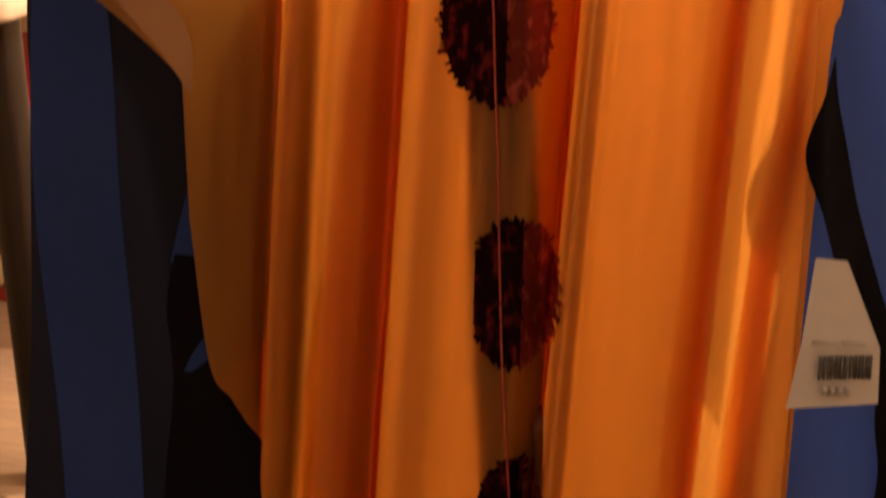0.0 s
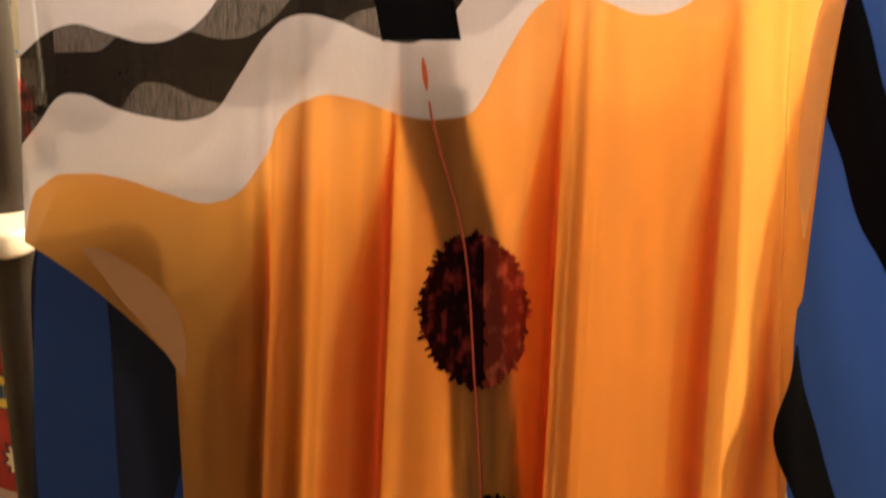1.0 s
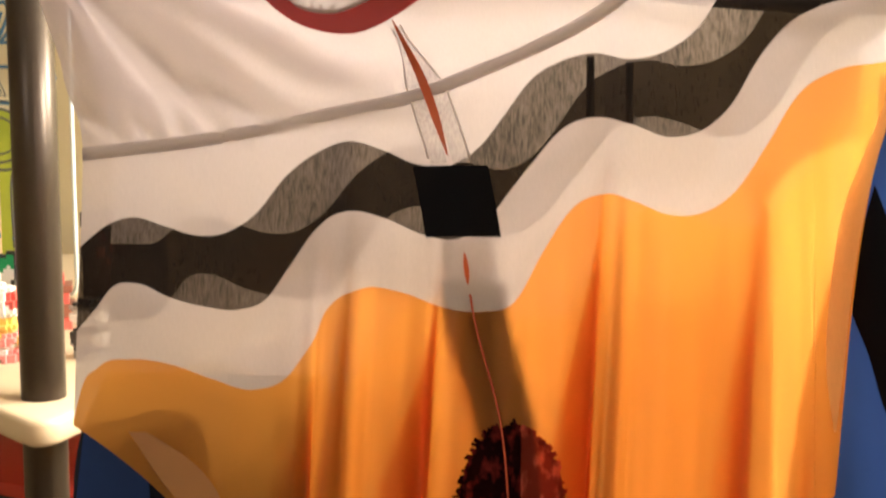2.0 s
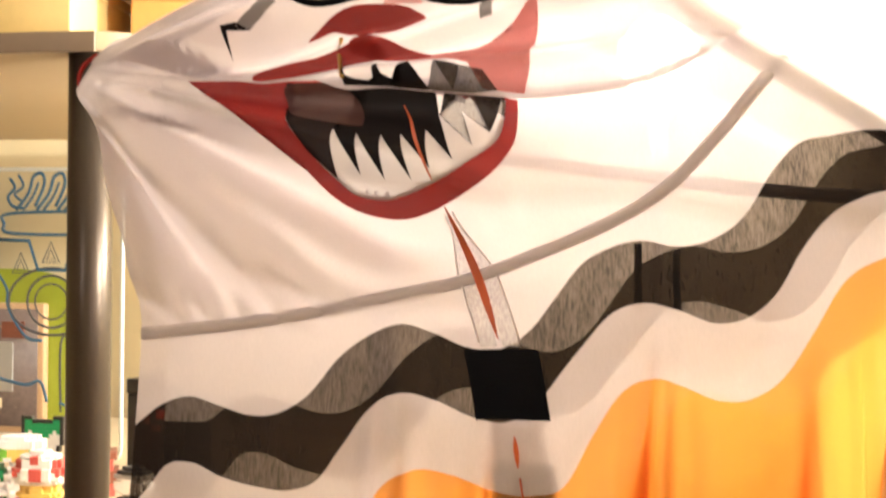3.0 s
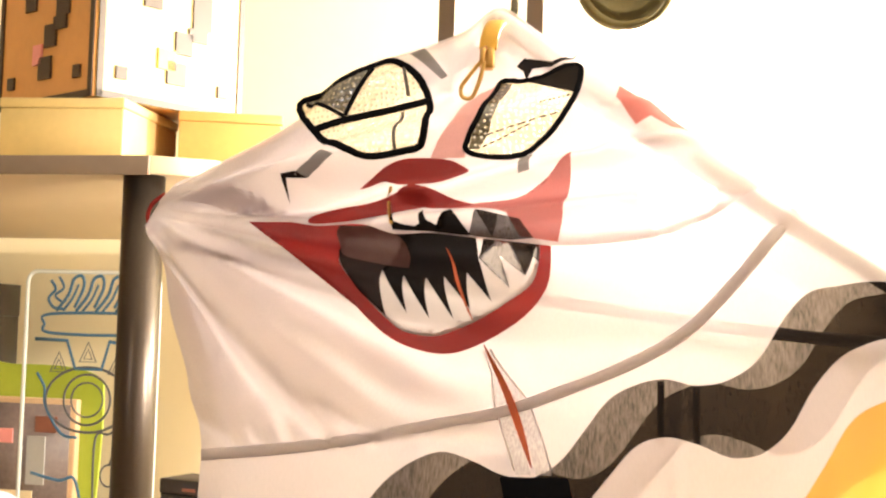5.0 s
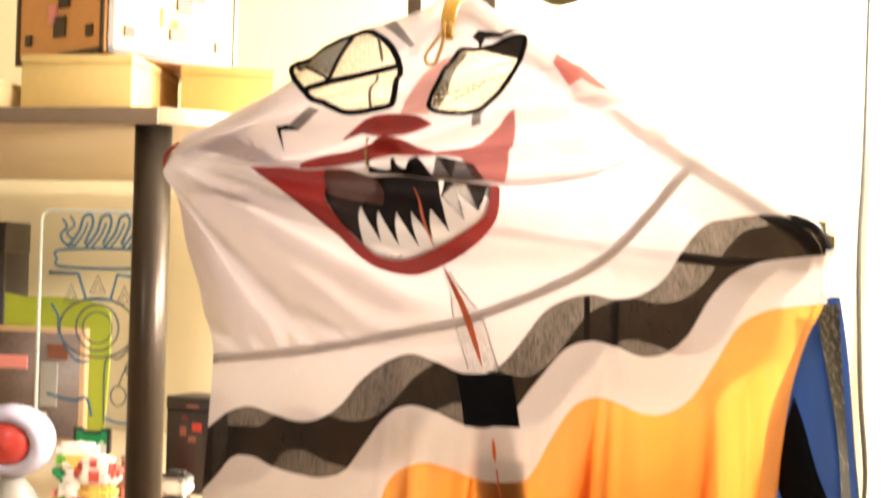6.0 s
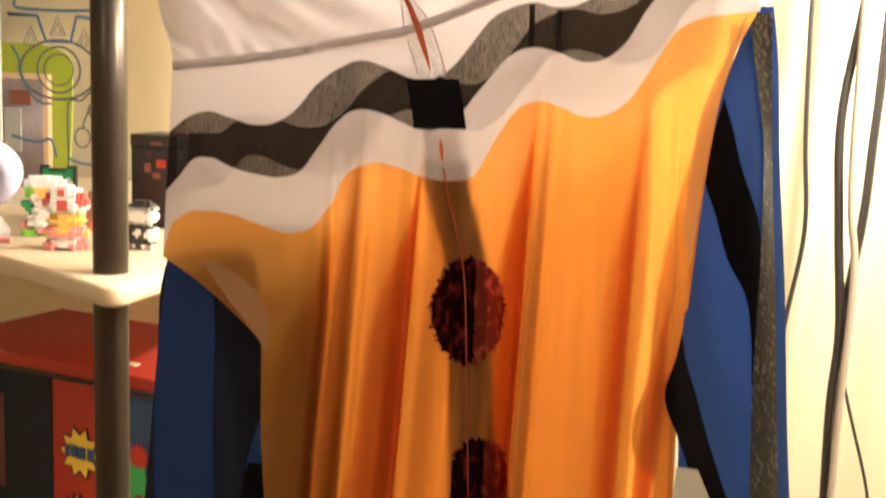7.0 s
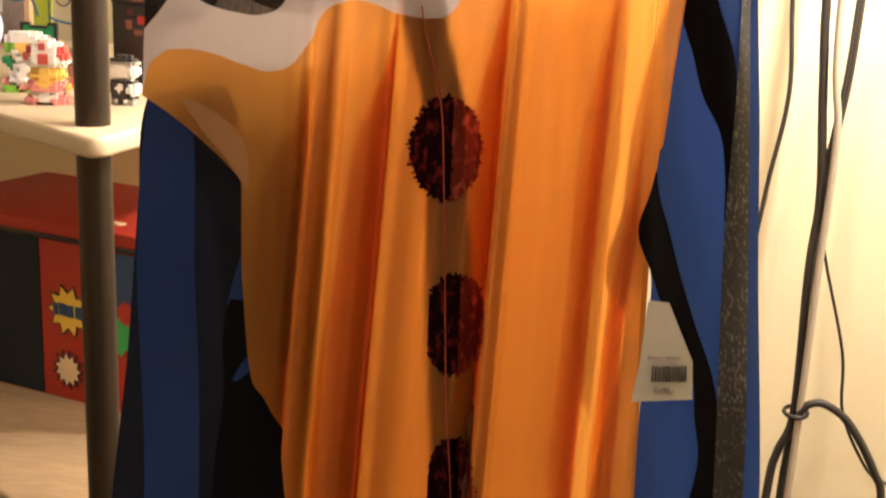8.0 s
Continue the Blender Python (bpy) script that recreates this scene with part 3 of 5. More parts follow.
def back_sheet(x, z):
    return 0.634 + 0.4 * min(sheet(x + 0.02, z) - 0.6, 0.004)


def shifted(f, dx, dz):
    return lambda x: f(x + dx) + dz


back = columns(-0.083, -0.0385, shifted(side_left, 0.0, 0.002), lambda x: shoulder(x) - 0.004, back_sheet, step=0.004, rise=0.008)
cloth("back_yoke", columns(-0.0385, 0.322, shifted(black_top, -0.022, 0.004), lambda x: shoulder(x) - 0.004, back_sheet, step=0.004, rise=0.008, bm=back), WHITE_BACK)
cloth("back_wave_band", columns(-0.038, 0.322, shifted(black_low, -0.022, 0.006), shifted(black_top, -0.022, 0.004), back_sheet, step=0.003, rise=0.008), BLACK)
cloth("back_wave_band", columns(-0.038, 0.318, shifted(orange_top, -0.022, -0.002), shifted(black_low, -0.022, 0.006), back_sheet, step=0.004, rise=0.008), WHITE_BACK)
cloth("back_panel", columns(-0.03, 0.285, lambda x: HEM if 0.095 < x < 0.255 else max(orange_low(x), 1.31), shifted(orange_top, -0.022, -0.002), back_sheet, step=0.005, rise=0.014), BACK_ORANGE, label="paler orange knit back")
over = bmesh.new()
strip = [[over.verts.new((x, y, shoulder(x) + 0.0015 * math.sin(math.pi * k / 4))) for k, y in enumerate(np.linspace(sheet(x, shoulder(x)), 0.634, 5))] for x in np.arange(-0.084, 0.322, 0.006)]
for p, q in zip(strip, strip[1:]):
    for j in range(4):
        over.faces.new((p[j], q[j], q[j + 1], p[j + 1]))
cloth("shoulder_fold", over, WHITE, label="white cloth folded over the hanger")
# cloth folded back on itself inside the pleats, its tint also standing in for shade
hip_edge = spline([(1.195, 0.066), (1.228, 0.061), (1.246, 0.053), (1.262, 0.045), (1.284, 0.036), (1.34, 0.031), (1.40, 0.031), (1.48, 0.031)])
def join(bm, other):
    me = bpy.data.meshes.new("piece")
    other.to_mesh(me)
    other.free()
    bm.from_mesh(me)
    bpy.data.meshes.remove(me)


# graded strip widths: stepped darkening in place of soft shade in the pleats
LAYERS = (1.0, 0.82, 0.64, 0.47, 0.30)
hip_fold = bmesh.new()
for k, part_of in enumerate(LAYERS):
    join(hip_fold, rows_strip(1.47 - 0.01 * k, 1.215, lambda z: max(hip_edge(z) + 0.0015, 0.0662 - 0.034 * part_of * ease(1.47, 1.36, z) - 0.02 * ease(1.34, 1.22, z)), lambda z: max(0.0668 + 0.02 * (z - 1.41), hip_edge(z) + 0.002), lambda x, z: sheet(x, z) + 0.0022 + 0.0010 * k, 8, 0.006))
cloth("pleat_fold_shade", hip_fold, ORANGE_FOLD_SHADE)
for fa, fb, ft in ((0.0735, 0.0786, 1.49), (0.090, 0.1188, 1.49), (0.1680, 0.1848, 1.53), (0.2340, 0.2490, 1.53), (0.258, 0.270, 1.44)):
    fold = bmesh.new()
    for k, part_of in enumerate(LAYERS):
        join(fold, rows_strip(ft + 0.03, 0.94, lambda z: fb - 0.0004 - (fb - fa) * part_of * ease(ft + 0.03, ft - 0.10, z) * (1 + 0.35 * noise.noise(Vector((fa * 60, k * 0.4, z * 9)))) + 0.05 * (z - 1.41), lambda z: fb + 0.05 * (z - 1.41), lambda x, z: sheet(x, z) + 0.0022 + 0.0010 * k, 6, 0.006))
    cloth("pleat_fold_shade", fold, ORANGE_FOLD_SHADE)
# inside facings that double the cloth at the sides
cloth("side_facing", rows_strip(1.600, 1.452, spline([(1.452, 0.2812), (1.475, 0.2785), (1.508, 0.2805), (1.541, 0.286), (1.574, 0.299), (1.600, 0.310)]), spline([(1.452, 0.2820), (1.475, 0.2850), (1.508, 0.2890), (1.541, 0.2945), (1.574, 0.3030), (1.600, 0.3108)]), lambda x, z: sheet(x, z) - 0.0012, 5), fabric("pale_facing", (0.80, 0.52, 0.24), 0.5, 0.1), label="pale inner facing along the armhole")
cloth("side_facing", rows_strip(1.445, 1.392, spline([(1.392, 0.0310), (1.41, 0.0175), (1.423, 0.0050), (1.445, -0.012)]), spline([(1.392, 0.0325), (1.41, 0.0325), (1.423, 0.0275), (1.436, 0.013), (1.445, -0.004)]), lambda x, z: sheet(x, z) - 0.0012, 5), fabric("tan_facing", (0.48, 0.25, 0.11), 0.35, 0.02), label="pale inner facing along the armhole")

# sleeve beside the wall
outer = spline([(0.95, 0.355), (1.226, 0.349), (1.383, 0.341), (1.448, 0.338), (1.513, 0.3345), (1.582, 0.331), (1.613, 0.327), (1.636, 0.324), (1.652, 0.318)])


def sleeve_depth(x, z):
    u = min(max((x - 0.272) / (outer(z) - 0.272), 0), 1)
    return 0.612 + 0.016 * (2 * u - 1) ** 2 - 0.004 * math.sin(u * 9 + z * 14) + 0.004 * math.sin(z * 31 + u * 4)


def span(points):
    return spline(points)


sleeve_edge = span([(0.95, 0.272), (1.10, 0.274), (1.26, 0.276), (1.33, 0.279), (1.354, 0.278), (1.377, 0.269), (1.41, 0.277), (1.462, 0.283), (1.508, 0.288), (1.546, 0.294), (1.60, 0.312), (1.652, 0.3155)])
cloth("sleeve", rows_strip(1.610, 0.95, sleeve_edge, outer, sleeve_depth, 22), BLUE, label="long blue knit sleeve with black waves")
cloth("sleeve_wave", rows_strip(1.550, 1.385, span([(1.385, 0.3195), (1.41, 0.3185), (1.438, 0.3135), (1.456, 0.304), (1.482, 0.2965), (1.505, 0.2895), (1.530, 0.2935), (1.550, 0.2985)]), span([(1.385, 0.322), (1.41, 0.322), (1.444, 0.322), (1.476, 0.321), (1.512, 0.309), (1.535, 0.3035), (1.550, 0.299)]), lambda x, z: sleeve_depth(x, z) - 0.003, 6), BLACK_DENSE, label="black wave on the sleeve")
cloth("sleeve_wave", rows_strip(1.412, 1.10, span([(1.10, 0.291), (1.20, 0.303), (1.25, 0.311), (1.267, 0.308), (1.29, 0.306), (1.325, 0.289), (1.354, 0.278), (1.377, 0.2695), (1.40, 0.2755), (1.412, 0.278)]), span([(1.10, 0.322), (1.20, 0.322), (1.25, 0.322), (1.267, 0.322), (1.29, 0.318), (1.325, 0.305), (1.354, 0.295), (1.377, 0.288), (1.40, 0.2805), (1.412, 0.2787)]), lambda x, z: sleeve_depth(x, z) - 0.003 - 0.036 * ease(0.296, 0.270, x), 12), BLACK_DENSE, label="black wave on the sleeve")
cloth("sleeve_stripe", rows_strip(1.605, 0.95, span([(0.95, 0.323), (1.226, 0.3215), (1.38, 0.320), (1.476, 0.3225), (1.535, 0.3225), (1.57, 0.3175), (1.60, 0.3135), (1.605, 0.313)]), span([(0.95, 0.343), (1.226, 0.339), (1.38, 0.3345), (1.476, 0.330), (1.574, 0.3275), (1.605, 0.3265)]), lambda x, z: sleeve_depth(x, z) - 0.0035, 6), SHEER_BLACK, label="sheer charcoal stripe down the sleeve")

# sleeve beside the shelf
far_left = span([(0.95, -0.078), (1.194, -0.064), (1.295, -0.054), (1.383, -0.0480), (1.446, -0.0460), (1.47, -0.036)])


def sleeve_depth_left(x, z):
    u = (x + 0.055) / 0.13
    return 0.618 + 0.018 * (2 * u - 1) ** 2 - 0.005 * math.sin(u * 8 + z * 6) + 0.003 * math.sin(z * 26)


cloth("sleeve", rows_strip(1.47, 0.95, far_left, lambda z: 0.075, sleeve_depth_left, 20), CHARCOAL, label="long blue and black knit sleeve")
cloth("sleeve_stripe", rows_strip(1.452, 0.95, span([(0.95, -0.032), (1.196, -0.035), (1.331, -0.0475), (1.40, -0.0470), (1.452, -0.045)]), span([(0.95, 0.006), (1.199, 0.001), (1.333, -0.007), (1.425, -0.011), (1.452, -0.016)]), lambda x, z: sleeve_depth_left(x, z) - 0.0012, 10), BLUE, label="blue stripe down the sleeve")
cloth("sleeve_stripe", rows_strip(1.372, 1.318, span([(1.318, 0.0155), (1.34, 0.022), (1.358, 0.028), (1.372, 0.032)]), lambda z: 0.042, lambda x, z: sleeve_depth_left(x, z) - 0.0012, 4), BLUE)
cloth("sleeve_wave", rows_strip(1.322, 1.10, span([(1.10, 0.010), (1.22, 0.011), (1.27, 0.015), (1.30, 0.013), (1.322, 0.018)]), lambda z: 0.07, lambda x, z: sleeve_depth_left(x, z) - 0.0022, 6), BLACK_DENSE, label="black wave on the sleeve")
cloth("sleeve_stripe", rows_strip(1.290, 1.270, span([(1.270, 0.0205), (1.280, 0.026), (1.290, 0.034)]), span([(1.270, 0.024), (1.280, 0.036), (1.290, 0.038)]), lambda x, z: sleeve_depth_left(x, z) - 0.0032, 3), BLUE)

cloth("red_edge", tube(rounded([(-0.0768, 0.612, 1.7055), (-0.0828, 0.610, 1.699), (-0.0838, 0.609, 1.690), (-0.0775, 0.609, 1.678)], 5, False), 0.0011, 8), RED, label="thin red edge at the end of the hanger")
cloth("shoulder_band", patch([(0.2966, 1.6555), (0.3035, 1.6560), (0.315, 1.6490), (0.3220, 1.6400), (0.3245, 1.6326), (0.317, 1.6310), (0.3185, 1.640), (0.313, 1.645), (0.306, 1.647)], sheet, -0.0015, 0.003), BLACK_DENSE, label="doubled black band at the shoulder")
cloth("shoulder_corner", patch([(0.3245, 1.6340), (0.3268, 1.6240), (0.3275, 1.6150), (0.3225, 1.6075), (0.3168, 1.6040), (0.3140, 1.6060), (0.3180, 1.6320)], lambda x, z: 0.6005 + 0.10 * (x - 0.13) ** 2, 0.0, 0.004), FACING, label="white corner of the band over the sleeve")
# neck seam, zip and facings
seam_line = rounded([(x, sheet(x, z) - 0.0018, z) for x, z in ((-0.0375, 1.566), (0.006, 1.570), (0.040, 1.575), (0.074, 1.582), (0.107, 1.589), (0.130, 1.596), (0.172, 1.613), (0.198, 1.629), (0.221, 1.653), (0.237, 1.673), (0.250, 1.692))], 5, False)
cloth("neck_seam", tube(seam_line, 0.0029, 8, 0.45), WHITE_DENSE, label="thick white seam round the neckline")
zip_x = spline([(0.90, 0.182), (1.10, 0.1715), (1.239, 0.164), (1.287, 0.160), (1.392, 0.154), (1.452, 0.149), (1.497, 0.1375), (1.529, 0.133), (1.560, 0.127), (1.596, 0.114), (1.619, 0.103), (1.647, 0.091), (1.671, 0.080), (1.690, 0.068)])


def placket(za, zb, a, b, material, off, label=""):
    return cloth("placket", rows_strip(za, zb, lambda z: zip_x(z) + a * (1 - 0.75 * ease(1.590, 1.617, z)), lambda z: zip_x(z) + b * (1 - 0.75 * ease(1.590, 1.617, z)), lambda x, z: sheet(x, z) + off, 5), material, label=label)


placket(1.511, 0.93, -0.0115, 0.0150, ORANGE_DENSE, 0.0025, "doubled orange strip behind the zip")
placket(1.559, 1.529, -0.0165, 0.0155, BLACK_DENSE, -0.0008, "doubled black strip at the zip")
placket(1.529, 1.499, -0.010, 0.012, WHITE, 0.002)
placket(1.618, 1.560, 0.0012, 0.0085, FACING, -0.0014, "white zip facing")
placket(1.618, 1.560, -0.0085, -0.0012, FACING, -0.0014, "white zip facing")


def slit(za, zb, wide, name="zip_gap"):
    mid = (za + zb) / 2
    half = abs(za - zb) / 2
    w = lambda z: wide * max(0.0, 1 - ((z - mid) / half) ** 2) + 0.0003
    return cloth(name, rows_strip(za, zb, lambda z: zip_x(z) - w(z), lambda z: zip_x(z) + w(z), lambda x, z: sheet(x, z) - 0.0040, 3, 0.003), ZIP_RED, label="orange-red lining in the open zip")


slit(1.620, 1.563, 0.0018)
for side in (-0.0088, 0.0088):
    cloth("stitching", tube([(zip_x(z) + side * (1 - 0.75 * ease(1.590, 1.617, z)), sheet(zip_x(z) + side, z) - 0.0018, z) for z in np.arange(1.618, 1.560, -0.004)], 0.0004, 6), WHITE_DENSE)
slit(1.522, 1.509, 0.0008)
slit(1.672, 1.630, 0.0005)
cloth("zip_line", tube([(zip_x(z), sheet(zip_x(z), z) - 0.0014, z) for z in np.arange(1.505, 0.94, -0.006)], 0.00045, 6), solid("worn_orange_zip", (0.42, 0.07, 0.03), 0.9), label="thin orange-red zip")

# shaggy buttons
def shaggy(cx, cz, rx, rz, seed, cut, split):
    """Two meshes: the thick part over the doubled strip, and the thin part beside it, coloured as if backlit."""
    rnd = random.Random(seed)
    halves = []
    rim = [(cx + rx * (0.94 + 0.06 * rnd.random()) * math.cos(k * math.pi / 36), cz + rz * (0.93 + 0.07 * rnd.random()) * math.sin(k * math.pi / 36)) for k in range(72)]
    for low, high in ((cut, split), (split, 9.0)):
        bm = patch([(max(x, low), z) for x, z in rim[-18:] + rim[:19]] if high > 1 else [(max(min(x, high), low), z) for x, z in rim if x < high + 0.003], sheet, -0.0005, 0.003)
        for k in range(210):
            a, r = rnd.uniform(0, 2 * math.pi), (0.88 + 0.07 * rnd.random() if k % 3 else math.sqrt(rnd.random()) * 0.9)
            x, z = cx + rx * r * math.cos(a), cz + rz * r * math.sin(a)
            if not low < x < high or (high > 1 and k % 3 == 0):
                continue
            way = Vector((math.cos(a) + rnd.uniform(-0.6, 0.6), 0, math.sin(a) + rnd.uniform(-0.9, 0.3))).normalized()
            side = Vector((-way.z, 0, way.x)) * rnd.uniform(0.0006, 0.0013)
            size = rnd.uniform(0.0018, 0.0036)
            at, tip = Vector((x, 0, z)), Vector((x, 0, z)) + way * size
            quad = [at - side, at + side, tip + side * 0.7, tip - side * 0.7]
            lift = rnd.uniform(0.0006, 0.0024)
            bm.faces.new([bm.verts.new((max(q.x, cut), sheet(q.x, q.z) - (lift if j > 1 else 0.0006), q.z)) for j, q in enumerate(quad)])
        halves.append(bm)
    return halves


for k, (cx, cz, rx, rz, cut) in enumerate(((0.154, 1.421, 0.0215, 0.0315, 0.10), (0.1635, 1.316, 0.0182, 0.0305, 0.1475), (0.166, 1.217, 0.0150, 0.0305, 0.1515))):
    thick, thin = shaggy(cx, cz, rx, rz, k, cut, cx + 0.0035)
    button = cloth("button", thick, TINSEL, label="ragged dark red and black shaggy button")
    cloth("button_edge", thin, TINSEL_THIN_LIT, button, "thin red edge, coloured as if light comes through")

# printed mouth on the chest
mouth = cloth("mouth_print", cut_out(patch(LIPS, sheet, -0.0012, 0.003), GUMS), RED, label="red printed lips")
TONGUE = rounded([(0.0237, 1.6825), (0.0257, 1.672), (0.0318, 1.664), (0.043, 1.6605), (0.062, 1.6575), (0.0638, 1.660), (0.0595, 1.672), (0.055, 1.678), (0.045, 1.683)], 5)
MOUTH_SIDE = [(0.0232, 1.684), (0.0259, 1.6691), (0.0335, 1.6565), (0.0409, 1.6454), (0.0522, 1.6353), (0.0534, 1.6546), (0.0575, 1.6475), (0.062, 1.684)]
MOUTH_MID = [(0.0560, 1.684), (0.0560, 1.6764), (0.0640, 1.6600), (0.0534, 1.6546), (0.0642, 1.6517), (0.0749, 1.6509), (0.0828, 1.6523), (0.0924, 1.6563), (0.0958, 1.6665), (0.0935, 1.684)]
MOUTH_EDGE = [(0.0958, 1.6670), (0.1142, 1.6473), (0.1065, 1.6678), (0.1202, 1.6562), (0.1115, 1.6746), (0.126, 1.6645), (0.1262, 1.678), (0.100, 1.684), (0.1036, 1.6745), (0.0985, 1.6700)]
cloth("teeth_print", cut_out(patch(GUMS, sheet, -0.0016, 0.0022), MOUTH_EDGE), PRINT_WHITE, mouth, "white printed teeth")
cloth("teeth_print", cut_out(patch(MOUTH_SIDE, sheet, -0.0021, 0.003), TONGUE), MOUTH_BROWN, mouth, "brownish black printed mouth")
cloth("teeth_print", patch(MOUTH_MID, sheet, -0.0026), PRINT_BLACK, mouth, "black printed mouth with jagged teeth")
for fang in (((0.0534, 1.6546), (0.0647, 1.6348), (0.0642, 1.6517)), ((0.0642, 1.6517), (0.0762, 1.6319), (0.0749, 1.6509)), ((0.0749, 1.6509), (0.0888, 1.6307), (0.0828, 1.6523)), ((0.0828, 1.6523), (0.0975, 1.6345), (0.0924, 1.6563)), ((0.0924, 1.6563), (0.1072, 1.6385), (0.0958, 1.6665))):
    cloth("teeth_gap", patch(fang, sheet, -0.0027, 0.003), PRINT_BLACK, mouth)
cloth("teeth_print", patch(MOUTH_EDGE, sheet, -0.0022), MOUTH_THIN, mouth, "thin dark printed teeth gaps")
cloth("tongue_print", patch(TONGUE, sheet, -0.0030), BROWN, mouth, "brownish printed tongue")

# the mask
hood = cloth("hood", cut_out(columns(-0.078, 0.235, hood_low, lambda x: shoulder(x) + 0.002, hood_sheet, rise=0.0018), EYE_A, EYE_B), WHITE, label="white mask hood with printed face")


def face(name, outline, offset, material, label=""):
    return cloth(name, patch(outline, hood_sheet, offset - 0.0006, 0.0022), material, hood, label)


face("lip_print", rounded([(0.010, 1.683), (0.014, 1.689), (0.025, 1.691), (0.040, 1.6915), (0.056, 1.694), (0.064, 1.697), (0.074, 1.692), (0.062, 1.687), (0.045, 1.684), (0.030, 1.682)], 4), -0.0008, RED, "red printed upper lip")
face("lip_print", rounded([(0.078, 1.689), (0.097, 1.692), (0.116, 1.6935), (0.132, 1.702)], 4, False) + [Vector((0.144, 1.711)), Vector((0.1415, 1.695)), Vector((0.1365, 1.671)), Vector((0.118, 1.674)), Vector((0.112, 1.684)), Vector((0.095, 1.688))], -0.0008, PINK, "faded red printed upper lip")
face("teeth_print", [(0.0549, 1.6882), (0.0567, 1.680), (0.0608, 1.679), (0.0687, 1.6785), (0.0696, 1.6877), (0.0726, 1.681), (0.0807, 1.6785), (0.0834, 1.688), (0.0925, 1.6765), (0.0945, 1.6755), (0.092, 1.6752), (0.075, 1.6772), (0.062, 1.6772), (0.055, 1.6775)], -0.0010, PRINT_BLACK, "black printed gaps between upper teeth")
face("teeth_print", [(0.0925, 1.6765), (0.0968, 1.6858), (0.1042, 1.6745), (0.1078, 1.6835), (0.1181, 1.6818), (0.1247, 1.673), (0.1136, 1.6725), (0.0945, 1.6750)], -0.0010, MOUTH_THIN)
face("nose_print", rounded([(0.0364, 1.6995), (0.0451, 1.7025), (0.056, 1.7062), (0.0667, 1.7085), (0.0808, 1.7085), (0.0882, 1.7076), (0.0934, 1.7043), (0.0795, 1.7002), (0.0617, 1.6988), (0.0513, 1.7011), (0.0441, 1.7003)], 3), -0.0009, RED, "red printed nose")
face("nose_print", rounded([(0.058, 1.692), (0.064, 1.699), (0.082, 1.694), (0.094, 1.691), (0.074, 1.689)], 4), -0.0010, RED)
face("nose_bridge_print", [(0.0753, 1.7082), (0.0924, 1.7094), (0.0945, 1.7192), (0.099, 1.728), (0.1041, 1.7400), (0.1042, 1.752), (0.0973, 1.7459), (0.0881, 1.7257), (0.0797, 1.7158)], -0.0007, PINK_PALE, "pinkish print down the bridge of the nose")
face("cheek_print", [(0.1655, 1.7525), (0.1645, 1.740), (0.174, 1.7275), (0.181, 1.733), (0.191, 1.7275), (0.201, 1.7275), (0.188, 1.738)], -0.0008, PINK, "red printed cheek mark")
face("streak_print", [(0.0215, 1.7130), (0.0279, 1.7106), (0.0190, 1.7060), (0.0112, 1.7032), (0.0044, 1.7041), (0.0150, 1.7085)], -0.0008, GREY, "grey printed streak below the eye")
face("streak_print", [(0.0112, 1.7032), (0.0001, 1.7033), (-0.0053, 1.6972), (-0.0019, 1.7044), (0.0059, 1.7051)], -0.0009, PRINT_BLACK)
face("streak_print", [(0.119, 1.7100), (0.1251, 1.7123), (0.1236, 1.7032), (0.118, 1.702)], -0.0008, GREY)
face("streak_print", [(0.0568, 1.7743), (0.0637, 1.7790), (0.079, 1.7592), (0.0756, 1.7579)], -0.0008, GREY)
face("brow_print", [(0.1138, 1.7632), (0.1178, 1.7674), (0.1317, 1.7655), (0.1440, 1.7760), (0.139, 1.7690), (0.1318, 1.7623), (0.122, 1.7612), (0.1195, 1.7540), (0.1175, 1.7600)], -0.0008, PRINT_BLACK, "thin black printed brow")


def eye(outline, rim_width, label):
    panel = face("eye_panel", outline, -0.0012, GAUZE, label)
    fray = random.Random(3)
    loop = [(p[0] + fray.uniform(-0.0002, 0.0002), hood_sheet(p[0], p[1]) - 0.0022, p[1] + fray.uniform(-0.0002, 0.0002)) for p in outline]
    cloth("eye_rim", tube(loop, rim_width, 8, 0.6, True), BLACK_DENSE, panel, "black stitched rim")
    return panel


def strap(panel, a, b, wide, material=BLACK_DENSE):
    pts = [(a[0] + (b[0] - a[0]) * k / 12, a[1] + (b[1] - a[1]) * k / 12) for k in range(13)]
    cloth("eye_bar", tube([(x, hood_sheet(x, z) - 0.0028, z) for x, z in pts], wide, 8, 0.4), material, panel)


eye_a = eye(EYE_A, 0.0019, "cream gauze eye opening with black bars")
strap(eye_a, (0.0075, 1.7330), (0.0700, 1.7460), 0.0020)
strap(eye_a, (0.0261, 1.7394), (0.0395, 1.7645), 0.0013)
strap(eye_a, (-0.0005, 1.7530), (0.0261, 1.7386), 0.0011)
strap(eye_a, (0.0562, 1.7640), (0.0589, 1.7491), 0.0009, GREY)
strap(eye_a, (0.0565, 1.7400), (0.0590, 1.7115), 0.0009, GREY)
cloth("eye_corner", patch([(-0.0030, 1.7543), (0.0190, 1.7575), (0.0376, 1.7642), (0.027, 1.7402)], hood_sheet, -0.0024), GAUZE_DARK, eye_a)
eye_b = eye(EYE_B, 0.0015, "cream gauze eye opening with black corners")
